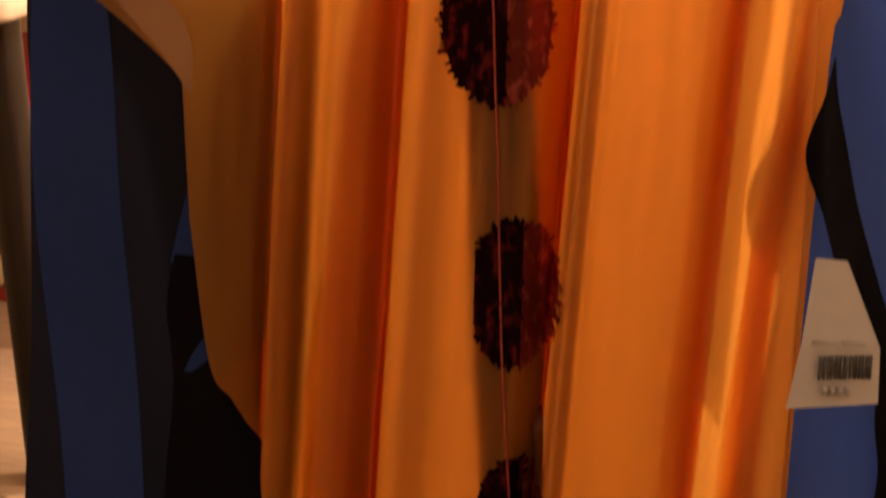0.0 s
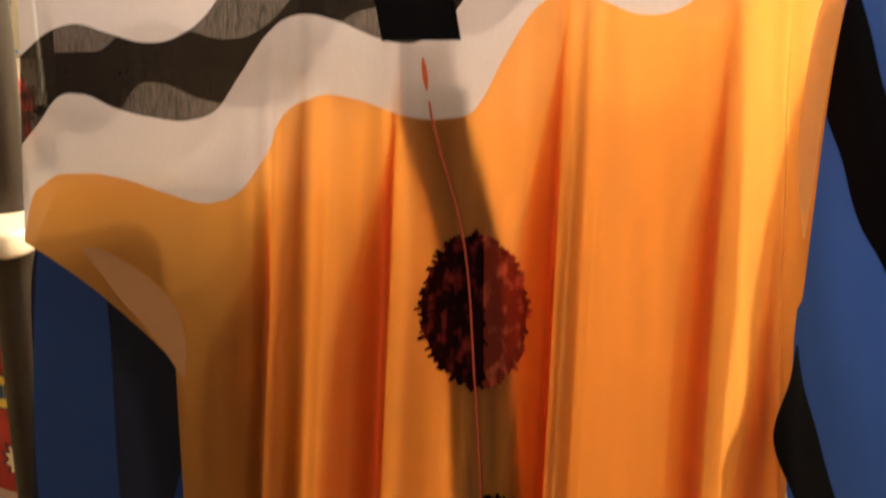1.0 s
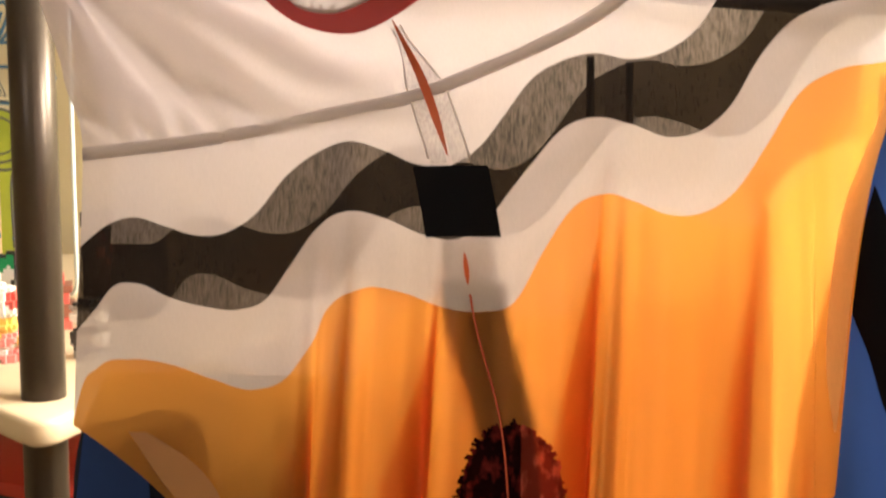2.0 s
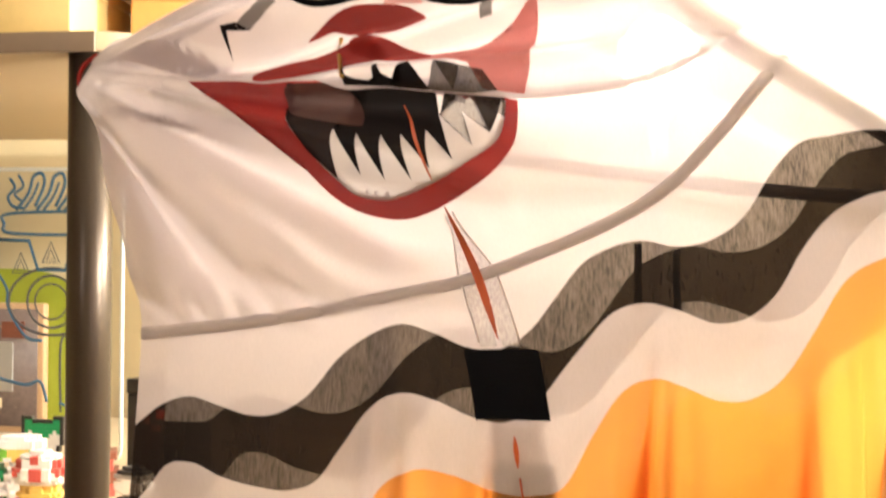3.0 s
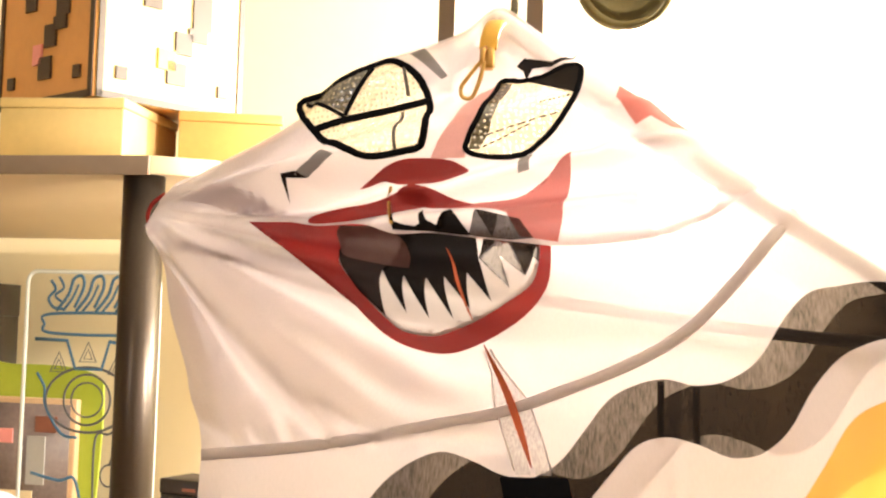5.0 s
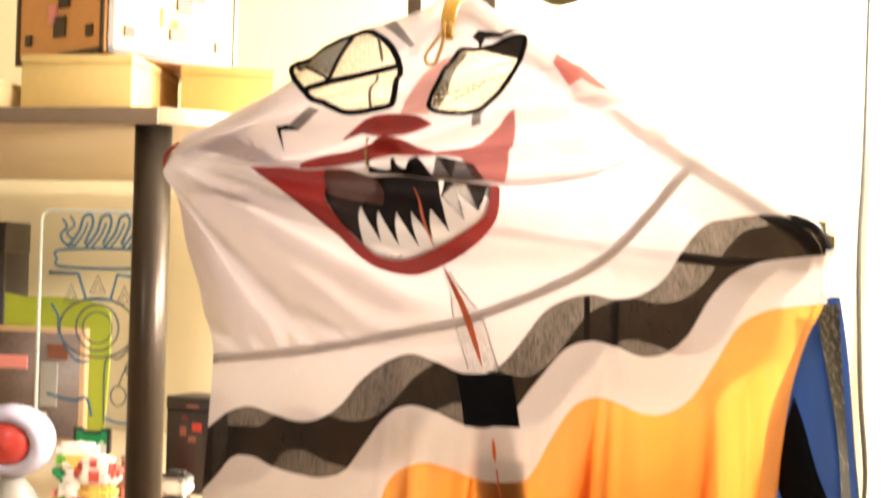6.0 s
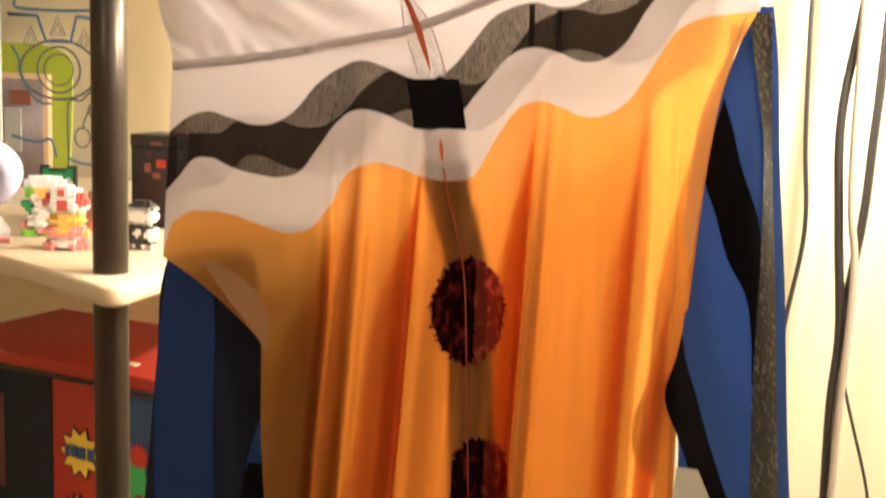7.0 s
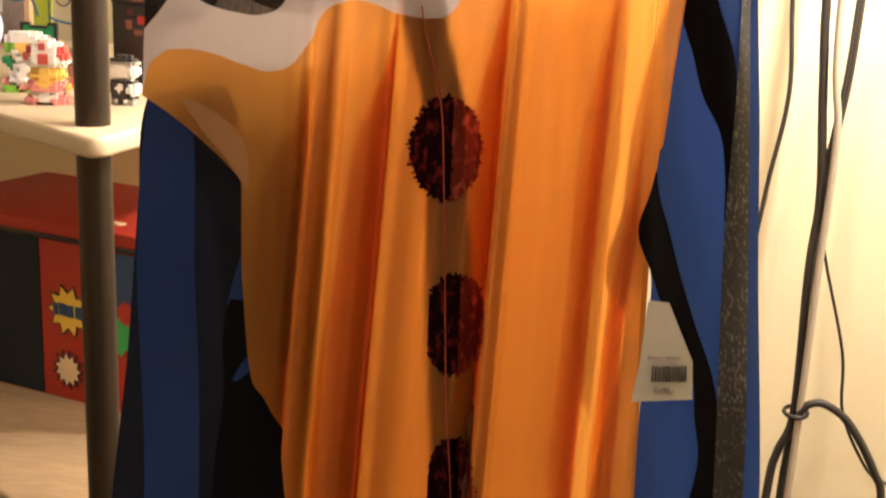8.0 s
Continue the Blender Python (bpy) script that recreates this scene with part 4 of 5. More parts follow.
cloth("eye_corner", patch([(0.1185, 1.7533), (0.1275, 1.755), (0.1352, 1.7601), (0.1443, 1.7648), (0.1466, 1.7569), (0.1440, 1.7435), (0.136, 1.7455), (0.1272, 1.749)], hood_sheet, -0.0024), PRINT_BLACK, eye_b)
cloth("eye_corner", patch([(0.1077, 1.7535), (0.1128, 1.7515), (0.1085, 1.736), (0.1046, 1.721), (0.0998, 1.7128), (0.0944, 1.7125), (0.0986, 1.7251), (0.1031, 1.7404)], hood_sheet, -0.0024), GAUZE_DARK, eye_b)
for a, b in (((0.1029, 1.7189), (0.1385, 1.7316)), ((0.1013, 1.7136), (0.1247, 1.7254)), ((0.128, 1.736), (0.143, 1.7415))):
    for k in range(7):
        p, q = (tuple(a[i] + (b[i] - a[i]) * (k + w) / 7 for i in (0, 1)) for w in (0.0, 0.7))
        strap(eye_b, p, q, 0.0004, PRINT_BLACK)

# slider with its pull tab
PULL_Y = hood_sheet(0.100, 1.760) - 0.006
pull = cloth("zip_pull", box(0.0965, PULL_Y - 0.003, 1.7585, 0.1040, PULL_Y + 0.003, 1.7705, 0.0016), GOLD, label="gold metal zip slider and pull tab")
cloth("slider_bridge", tube([(0.1000, PULL_Y - 0.003, 1.769), (0.0995, PULL_Y - 0.0065, 1.766), (0.0985, PULL_Y - 0.0065, 1.761), (0.0982, PULL_Y - 0.003, 1.759)], 0.0011, 8), GOLD, pull)
leaf = tube(rounded([(0.0975, PULL_Y - 0.005, 1.7600), (0.0925, PULL_Y - 0.005, 1.7535), (0.0885, PULL_Y - 0.005, 1.7470), (0.0895, PULL_Y - 0.005, 1.7420), (0.0940, PULL_Y - 0.005, 1.7415), (0.0965, PULL_Y - 0.005, 1.7470), (0.0985, PULL_Y - 0.005, 1.7540), (0.0995, PULL_Y - 0.005, 1.7600)], 4), 0.0011, 8, 0.7, True)
cloth("pull_tab", leaf, GOLD, pull)
cloth("zip_flap", tube(rounded([(0.1005, PULL_Y - 0.001, 1.7690), (0.1015, PULL_Y - 0.002, 1.7755), (0.1030, PULL_Y, 1.7820), (0.1045, PULL_Y + 0.006, 1.7875)], 4, False), 0.0046, 10, 0.4), solid("yellow_zip_tape", (0.80, 0.48, 0.07), 0.5), pull, "yellow zip end")
cloth("mouth_zip", tube(rounded([(0.0535, hood_sheet(0.0535, 1.699) - 0.002, 1.699), (0.0525, hood_sheet(0.0525, 1.690) - 0.003, 1.690), (0.0555, hood_sheet(0.0555, 1.680) - 0.002, 1.679)], 4, False), 0.0009, 8), GOLD, hood, "short gold zip end at the mouth")

# swing ticket
ticket = cloth("price_tag", patch([(0.2775, 1.3375), (0.2895, 1.3365), (0.3045, 1.303), (0.3055, 1.281), (0.2705, 1.278), (0.2745, 1.303)], lambda x, z: 0.592 + 0.12 * (x - 0.28), 0.0), PAPER, label="white card price tag with barcode")


def ink(name, x0, z0, x1, z1, material):
    cloth(name, box(x0, 0.5895 + 0.12 * (x0 - 0.28), z0, x1, 0.5915 + 0.12 * (x0 - 0.28), z1), material, ticket)


rnd = random.Random(5)
x = 0.2815
while x < 0.3015:
    w = rnd.choice((0.0004, 0.0004, 0.0008, 0.0012))
    bars = bmesh.new()
    box(x, 0.5893 + 0.12 * (x - 0.28), 1.2905 + 0.05 * (x - 0.28), x + w, 0.5912 + 0.12 * (x - 0.28), 1.2995 + 0.05 * (x - 0.28), bm=bars)
    cloth("barcode_bar", bars, INK, ticket)
    x += w + rnd.choice((0.0004, 0.0007, 0.001))
for x0, x1 in ((0.2835, 0.2855), (0.2863, 0.2883), (0.2892, 0.2912), (0.2922, 0.2942)):
    ink("printed_line", x0, 1.2845, x1, 1.2875, INK_SOFT)
ink("printed_line", 0.2785, 1.3045, 0.2875, 1.3053, INK_SOFT)
ink("printed_line", 0.2895, 1.3047, 0.2985, 1.3055, INK_SOFT)

# ---------------------------------------------------------------- hanger
hanger = root("clothes_hanger", LEAN @ Matrix.Translation(BASE), "black plastic clothes hanger inside the costume", "hanger")
hy = 0.617


def hanger_part(name, pts, r, flat=1.0, material=HANGER):
    return part(name, tube(rounded([(x, hy, z) for x, z in pts], 6, False), r, 10, flat), material, hanger, shift=BASE)


hanger_part("arm", [(0.108, 1.785), (0.150, 1.753), (0.200, 1.7175), (0.250, 1.683), (0.292, 1.6545), (0.308, 1.6425), (0.313, 1.633), (0.308, 1.6255)], 0.0045)
hanger_part("arm", [(0.108, 1.789), (0.06, 1.768), (0.01, 1.743), (-0.04, 1.716), (-0.072, 1.698), (-0.080, 1.688), (-0.074, 1.678)], 0.0045)
hanger_part("crossbar", [(0.308, 1.6255), (0.24, 1.631), (0.126, 1.648), (0.02, 1.664), (-0.074, 1.678)], 0.0032)
hanger_part("hook", [(0.108, 1.789), (0.1085, 1.815), (0.110, 1.835), (0.118, 1.850), (0.112, 1.868), (0.095, 1.870), (0.084, 1.856)], 0.0022, 1.0, CHROME)
for hx in (0.185, 0.2012):
    cloth("fold_bar", tube([(hx, 0.6045, black_top(hx) - 0.0005 - (black_top(hx) - black_low(hx) - 0.001) * k / 8) for k in range(9)], 0.0016, 8, 0.4), BLACK_DENSE)

rail = root("hanging_strap", pose(0.107, 0.715, 2.5), "two dark straps hanging from the ceiling, holding the hanger", "strap")
for sx in (0.0, -0.048):
    part("strap", box(sx - 0.0045, -0.001, -0.75, sx + 0.0045, 0.001, 0.0, 0.0004), EDGE, rail)
part("strap_loop", tube([(0.012 * math.cos(a), 0.012 * math.sin(a) - 0.006, -0.640 + 0.004 * math.sin(a)) for a in np.arange(0, 6.28, 0.5)], 0.002, 8, 1.0, True), CHROME, rail, "metal ring")

# ---------------------------------------------------------------- shelves
shelf_unit = root("shelf_unit", pose(-0.2215, 0.945, 0), "open shelf unit of beige boards on dark bronze tubes", "shelf unit")
SX, SY = -0.2215, 0.945
SHELF_Z, TOP_Z, LOW_Z = 1.364, 1.732, 0.965


def local(points):
    return [(x - SX, y - SY) for x, y in points]


corner = [(-1.25, 1.625), (-0.9, 1.372), (-0.62, 1.180), (-0.356, 0.992), (-0.26, 0.925), (-0.212, 0.889), (-0.200, 0.882), (-0.190, 0.884), (-0.184, 0.895), (-0.182, 0.915), (-0.170, 0.985), (-0.155, 1.10), (-0.10, 1.64), (-0.7, 1.66), (-1.25, 1.66)]
part("board", slab(local(corner), SHELF_Z - 0.019, SHELF_Z, 0.004), LAMINATE, shelf_unit, "beige laminate shelf board with a rounded corner")
part("board", slab(local(corner), LOW_Z - 0.019, LOW_Z, 0.004), WOOD, shelf_unit, "grey-brown wood-grain lower board")
top_board = part("board", slab(local([(-1.3, 0.928), (-0.232, 0.928), (-0.206, 0.930), (-0.17, 0.955), (-0.15, 1.0), (-0.12, 1.66), (-1.3, 1.66)]), TOP_Z, TOP_Z + 0.014, 0.001), LAMINATE, shelf_unit, "pale upper board")
part("edge_band", box(-1.3 - SX, 0.924 - SY, TOP_Z - 0.001, -0.209 - SX, 0.9275 - SY, TOP_Z + 0.0135, 0.0006), EDGE, top_board, "brown edge band")
for px, py, z1 in ((-0.2215, 0.945, TOP_Z), (-0.165, 1.60, TOP_Z), (-1.2, 1.62, TOP_Z)):
    part("pole", tube([(px - SX, py - SY, z) for z in np.linspace(0, z1, 9)], 0.0158, 28), POLE, shelf_unit, "dark bronze metal tube")


# ---------------------------------------------------------------- things on the shelves
def blocks(name, m, cells, mats, label, category, group=""):
    """A little figure of joined toy bricks, as one mesh; cells: x, y, z and sizes in millimetres, material index."""
    bm = bmesh.new()
    for x, y, z, sx, sy, sz, i in cells:
        box(x / 1000, y / 1000, z / 1000, (x + sx) / 1000, (y + sy) / 1000, (z + sz) / 1000, 0.0002 if sx < 5 else 0.0006, bm, i)
    ob = part(name, bm, mats, None, "", False)
    ob.matrix_basis = m
    return tagged(ob, label, category, group)


GROUP = "toy figures on the shelf"


def brick_toy(m, rows, mats, keys, cell, depth, label):
    """A small figure of square toy bricks, widest in the middle of each row; one letter a brick."""
    tall, ob_cells = len(rows), []
    wide = len(rows[0])
    for j, row in enumerate(rows):
        used = [i for i, c in enumerate(row) if c != "."]
        mid, half = (used[0] + used[-1]) / 2, max((used[-1] - used[0] + 1) / 2, 1)
        for i in used:
            d = max(1.0, round(depth * half * math.sqrt(max(0.05, 1 - ((i - mid) / (half + 0.3)) ** 2)))) * cell
            ob_cells.append(((i - wide / 2) * cell, -d, (tall - 1 - j) * cell, cell, 2 * d, cell, keys.index(row[i])))
    return blocks("toy_figure", m, ob_cells, mats, label, "toy", GROUP)


brick_toy(pose(-0.316, 1.051, SHELF_Z, 0, 0, 12), ("....WWWWW....", "..WWWRRWWWW..", ".RRWWRRWWWRR.", ".RRWWWWWWWRR.", "RRRWWRRRWWRRR", "RRWWWRRRWWWRR", "WWWWWRRRWWWWW", ".WWWWWWWWWWW.", "..YYYYYYYYY..", "..YYYYYYYYY..", ".YYYYYYYYYYY.", "..YYYYYYYYY..", ".PPPYYYYYPPP.", "YPPPPYYYPPPPY", "Y.PPPPPPPPP.Y", "..WWWWWWWWW..", ".PPWWWWWWWPP.", "PPPPPWWWPPPPP", "PPPP.....PPPP"),
          [TOY_WHITE, SPOT_RED, TOY_PINK, TOY_YELLOW], "WRPY", 3.35, 0.8, "small brick-built toy with a white cap and red spots")
brick_toy(pose(-0.374, 1.122, SHELF_Z, 0, 0, 14), ("..WWWWWWWWW..", ".WWWWWWWWWWW.", ".WWWWWWWWWWW.", ".GGGYYYYYGGY.", ".GGGYYYYGGGY.", ".GGWWYYYGGYY.", "....WWYYYYY..", "DD..WWWWYYY..", "DDD.WWW......", ".DDWWWWWWW...", "..DWWWWWWWW..", "..WWWWWWWWWW.", "..WWWWWWWWWW.", "P.WWWWWWWWWW.", "PP..WWPPWW...", "GGGG.PP.GGGG.", "GGGGG..GGGGG."),
          [TOY_WHITE, TOY_DEEP, TOY_GREEN, TOY_YELLOW, TOY_PINK], "WDGYP", 3.7, 0.6, "small brick-built toy in white, lime green and yellow")
brick_toy(pose(-0.245, 1.073, SHELF_Z, 0, 0, -8), ("..KKKKKK..", ".KKKKKKKK.", "GGGGGGGGGG", ".WWWWWWWW.", "WWWWWWWWWW", "WWWWWWWWWW", ".WWWWWWWW.", "..WGGGGW..", ".KKKKKKKK.", "KKKKWWKKWW", "KKKWWWKWWW", "WKKKWKKWWW", "WKKKKKKKW.", ".KKKKKKKK.", ".GGWKKWGG.", ".GGG..GGG."),
          [TOY_WHITE, TOY_BLACK, TOY_GREY], "WKG", 3.1, 0.7, "small brick-built toy in black, grey and white")
brick_toy(pose(-0.415, 1.235, SHELF_Z, 0, 0, 6), ("KKK......KKK", "KGGKKKKKKGGK", "KGGGGGGGGGGK", "KGGGGGGGGGGK", "KGWGGGGGGWGK", "KWWWGGGGWWWK", "KWWWWGGWWWWK", "KWWWWWWWWWWK", ".KWWWWWWWWK.", ".KWWWWWWWWK.", "..KWWWWWWK..", "..KWWWWWWK..", "...KGGGGK...", "...KGGGGK...", "..KGGGGGGK..", "..KGGGGGGK..", "..KGGGGGGK..", "..KKKKKKKK.."),
          [TOY_WHITE, TOY_BLACK, TOY_DEEP], "WKG", 3.5, 0.25, "small blocky toy with a white front, green top and black outline")
blocks("toy_figure", pose(-0.335, 1.185, SHELF_Z, 0, 0, 25), [(-18, -14, 0, 36, 28, 12, 1), (-21, -16, 12, 42, 32, 12, 0), (-16, -14, 24, 32, 28, 10, 1), (-19, -15, 34, 38, 30, 7, 0), (-10, -10, 41, 22, 20, 9, 1), (-6, -8, 50, 12, 14, 5, 0)], [TOY_BROWN, SPOT_RED], "small dark red and brown toy", "toy", GROUP)

# round-headed toy, only partly in view
bot = root("toy_robot", pose(-0.425, 1.085, SHELF_Z, 0, 0, 5), "white rounded toy with a glossy red front on a grey foot", "toy", GROUP)
shell = turned([(0.0, 0.030), (0.026, 0.028), (0.040, 0.016), (0.045, 0.0), (0.043, -0.014), (0.036, -0.022), (0.028, -0.022), (0.024, -0.014), (0.022, -0.008)], 40)
bmesh.ops.rotate(shell, verts=shell.verts, cent=(0, 0, 0), matrix=Matrix.Rotation(radians(-84), 3, "X"))
bmesh.ops.scale(shell, verts=shell.verts, vec=(0.95, 0.95, 0.82))
bmesh.ops.translate(shell, verts=shell.verts, vec=(0, 0, 0.068))
part("shell", shell, TOY_LILAC, bot)
dome = turned([(0.025, -0.008), (0.0235, -0.018), (0.015, -0.025), (0.0, -0.028)], 32)
bmesh.ops.rotate(dome, verts=dome.verts, cent=(0, 0, 0), matrix=Matrix.Rotation(radians(-84), 3, "X"))
bmesh.ops.scale(dome, verts=dome.verts, vec=(1.05, 0.95, 0.95))
bmesh.ops.translate(dome, verts=dome.verts, vec=(0, 0, 0.068))
part("front_dome", dome, TOY_RED, bot, "glossy red dome")
part("foot", turned([(0.0, 0.0), (0.026, 0.0), (0.027, 0.008), (0.016, 0.024), (0.010, 0.032), (0.0, 0.034)]), TOY_GREY, bot)
part("tray", box(-0.05, -0.030, 0.0, 0.042, -0.026, 0.006, 0.001), TOY_PINK, bot, "pink edge")

# clear panel with line drawing
panel = root("acrylic_panel", pose(-0.470, 1.35, SHELF_Z), "clear acrylic panel with blue line drawing and a lime disc", "display panel")
hw, hh, cr = 0.080, 0.310, 0.012
rim = [(sx * (hw - cr) + cr * math.cos(a), zc + cr * math.sin(a)) for sx, zc, a0 in ((1, hh - cr, 0), (-1, hh - cr, 90), (-1, cr, 180), (1, cr, 270)) for a in (radians(a0 + 18 * k) for k in range(6))]
sheet_ob = part("sheet", plate(rim, 0.004), ACRYLIC, panel, smooth=False)
sheet_ob.visible_shadow = False


def drawn(points, r=0.0011, material=LINE_BLUE, closed=False, smooth=True):
    pts = [(x, -0.0012, z) for x, z in points]
    part("drawn_line", tube(rounded(pts, 5, closed) if smooth else pts, r * 1.35, 6, 0.5, closed), material, panel)


part("polished_edge", tube([(x, 0.002, z) for x, z in rim], 0.0024, 8, 1.0, True), solid("milky_acrylic_edge", (0.75, 0.78, 0.76), 0.25), panel, "milky polished edge")
for k in range(4):
    x = -0.026 + 0.024 * k
    drawn([(x - 0.016, 0.266), (x - 0.002, 0.284), (x + 0.004, 0.302), (x + 0.014, 0.305), (x + 0.016, 0.292), (x + 0.006, 0.270)], 0.0014)
    drawn([(x - 0.008, 0.266), (x + 0.003, 0.280), (x + 0.010, 0.296)], 0.0011)
drawn([(-0.050, 0.300), (-0.044, 0.290), (-0.052, 0.280), (-0.046, 0.270), (-0.034, 0.268)], 0.0013)
drawn([(-0.040, 0.304), (-0.034, 0.292), (-0.044, 0.283), (-0.036, 0.276)], 0.0011)
drawn([(-0.050, 0.262), (0.044, 0.264), (0.052, 0.252), (0.044, 0.241), (-0.048, 0.241), (-0.056, 0.251)], 0.0013, LINE_BLUE, True)
drawn([(-0.066, 0.234), (-0.027, 0.233), (-0.016, 0.202), (0.016, 0.202), (0.024, 0.233), (0.066, 0.228)], 0.0016, LINE_BLUE, False, False)
for tx, tz in ((-0.001, 0.218), (-0.036, 0.206), (0.034, 0.205)):
    drawn([(tx - 0.010, tz - 0.008), (tx + 0.010, tz - 0.008), (tx, tz + 0.014)], 0.0008, LINE_DARK, True, False)
    drawn([(tx - 0.005, tz - 0.005), (tx + 0.005, tz - 0.005), (tx, tz + 0.006)], 0.0007, LINE_DARK, True, False)
drawn([(0.050 * math.cos(a), 0.168 + 0.036 * math.sin(a)) for a in np.arange(0, 6.28, 0.45)], 0.0011, LINE_DARK, True)
drawn([(0.028 * math.cos(a), 0.168 + 0.028 * math.sin(a)) for a in np.arange(0, 6.28, 0.45)], 0.0010, LINE_DARK, True)
drawn([(0.019 * math.cos(a), 0.168 + 0.019 * math.sin(a)) for a in np.arange(0, 6.28, 0.45)], 0.0008, LINE_DARK, True)
drawn([(-0.062, 0.196), (-0.052, 0.180), (-0.050, 0.160), (-0.030, 0.130), (-0.010, 0.126)], 0.0012)
drawn([(0.062, 0.190), (0.052, 0.176), (0.050, 0.155), (0.030, 0.132), (0.012, 0.126), (0.012, 0.050)], 0.0010, LINE_DARK)
for cx, cz, r in ((0.044, 0.120, 0.006), (0.030, 0.086, 0.010), (0.052, 0.102, 0.005)):
    drawn([(cx + r * math.cos(a), cz + 1.2 * r * math.sin(a)) for a in np.arange(0, 6.28, 0.7)], 0.0008, LINE_DARK, True)
drawn([(0.030, 0.097), (0.038, 0.118), (0.055, 0.130)], 0.0008, LINE_DARK)
drawn([(-0.064, 0.085), (-0.030, 0.078), (-0.012, 0.082), (-0.004, 0.060)], 0.0013)
drawn([(0.010, 0.060), (0.030, 0.054), (0.060, 0.052)], 0.0011)


# framed picture and boxes at the back
picture = root("picture_frame", pose(-0.565, 1.50, SHELF_Z), "small dark picture in a tan frame with a lime backing", "picture")
part("frame", box(-0.215, 0, 0, 0.004, 0.012, 0.157, 0.002), FRAME_TAN, picture)
part("print", box(-0.208, -0.002, 0.008, -0.004, 0.001, 0.150), PICTURE, picture)
backing = rounded([(-0.215, 0.0, 0), (-0.215, 0.198, 0), (-0.10, 0.198, 0), (-0.02, 0.197, 0), (0.024, 0.185, 0), (0.032, 0.160, 0), (0.030, 0.08, 0), (0.024, 0.0, 0)], 4, False)
lime = plate([(p[0], p[1]) for p in backing], 0.004)
bmesh.ops.translate(lime, verts=lime.verts, vec=(0, 0.0135, 0))
part("backing", lime, LIME, picture, "lime yellow backing board", False)
for px, pz, pw, ph, pm in ((-0.13, 0.10, 0.05, 0.018, TOY_PINK), (-0.17, 0.06, 0.03, 0.03, TOY_BROWN), (-0.06, 0.05, 0.025, 0.06, INK_SOFT), (-0.11, 0.03, 0.06, 0.012, BOX_CREAM), (-0.05, 0.115, 0.03, 0.02, TOY_BROWN)):
    part("printed_shape", box(px, -0.0035, pz, px + pw, -0.0015, pz + ph, 0.0005), pm, picture, smooth=False)


def carton(name, m, w, d, h, material, label, category="box"):
    ob = root(name, m, label, category)
    part("body", box(-w / 2, 0, 0, w / 2, d, h * 0.86, 0.0015), material, ob)
    part("lid", box(-w / 2 - 0.0008, -0.0008, h * 0.86, w / 2 + 0.0008, d + 0.0008, h, 0.0015), material, ob)
    return ob


black_box = carton("small_box", pose(-0.292, 1.215, SHELF_Z, 0, 0, -14), 0.062, 0.05, 0.104, BOX_DARK, "small black printed box standing on the shelf")
for k, (bx, bz, bw, bh, mt) in enumerate(((0.010, 0.068, 0.012, 0.009, BOX_RED), (-0.008, 0.062, 0.008, 0.010, TOY_BROWN), (0.004, 0.056, 0.010, 0.006, TOY_BROWN), (-0.006, 0.078, 0.008, 0.006, BOX_WINE), (0.004, 0.093, 0.016, 0.003, TOY_BROWN))):
    part("printed_shape", box(bx - bw / 2, -0.0012, bz, bx + bw / 2, 0.0005, bz + bh), mt, black_box, smooth=False)
stack = carton("dark_box", pose(-0.79, 1.50, SHELF_Z, 0, 0, 6), 0.20, 0.08, 0.30, BOX_DARK, "dark printed box at the back of the shelf")
part("printed_shape", box(0.02, -0.0012, 0.20, 0.08, 0.0005, 0.26), BOX_RED, stack, smooth=False)
part("printed_shape", box(-0.08, -0.0012, 0.14, 0.09, 0.0005, 0.165), TOY_BROWN, stack, smooth=False)

# large red carton on the lower board
crate = root("red_carton", pose(-0.44, 1.262, LOW_Z, 0, 0, -18), "red cardboard carton with comic starburst shapes and dark panels", "box")
part("body", box(-0.20, 0, 0, 0.26, 0.22, 0.205, 0.002), BOX_RED, crate)
part("lid", box(-0.203, -0.003, 0.206, 0.263, 0.223, 0.224, 0.002), BOX_RED, crate, "red lid with a dark lower edge")
part("lid_edge", box(-0.203, -0.0045, 0.203, 0.263, -0.001, 0.209), BOX_DARK, crate)
part("dark_panel", box(-0.198, -0.0015, 0.002, -0.002, 0.001, 0.202), BOX_BLUE, crate, "dark blue printed panel", False)
part("dark_panel", box(-0.15, -0.0025, 0.05, -0.08, 0.0, 0.17), BOX_WINE, crate, "", False)
part("side_panel", box(0.118, -0.0015, 0.10, 0.258, 0.001, 0.200), BOX_TEAL, crate, "blue printed panel", False)


def burst(cx, cz, r0, r1, n, material, name, depth=-0.002, squash=1.0):
    pts = [(cx + (r0 if k % 2 else r1) * math.cos(k * math.pi / n) * squash, cz + (r0 if k % 2 else r1) * math.sin(k * math.pi / n)) for k in range(2 * n)]
    bm = plate(pts, 0.0015)
    bmesh.ops.translate(bm, verts=bm.verts, vec=(0, depth - 0.0005, 0))
    return part(name, bm, material, crate, smooth=False)


burst(0.043, 0.116, 0.0235, 0.034, 10, BOX_DARK, "starburst", -0.0016)
burst(0.043, 0.116, 0.021, 0.031, 10, BOX_YELLOW, "starburst", -0.0022)
burst(0.125, 0.100, 0.018, 0.027, 8, BOX_GREEN, "starburst", -0.0028)
burst(0.135, 0.128, 0.011, 0.016, 14, BOX_RED, "starburst", -0.0032)
burst(0.040, 0.040, 0.018, 0.026, 13, BOX_WINE, "starburst", -0.0022)
burst(0.040, 0.040, 0.014, 0.020, 11, BOX_CREAM, "starburst", -0.0027)
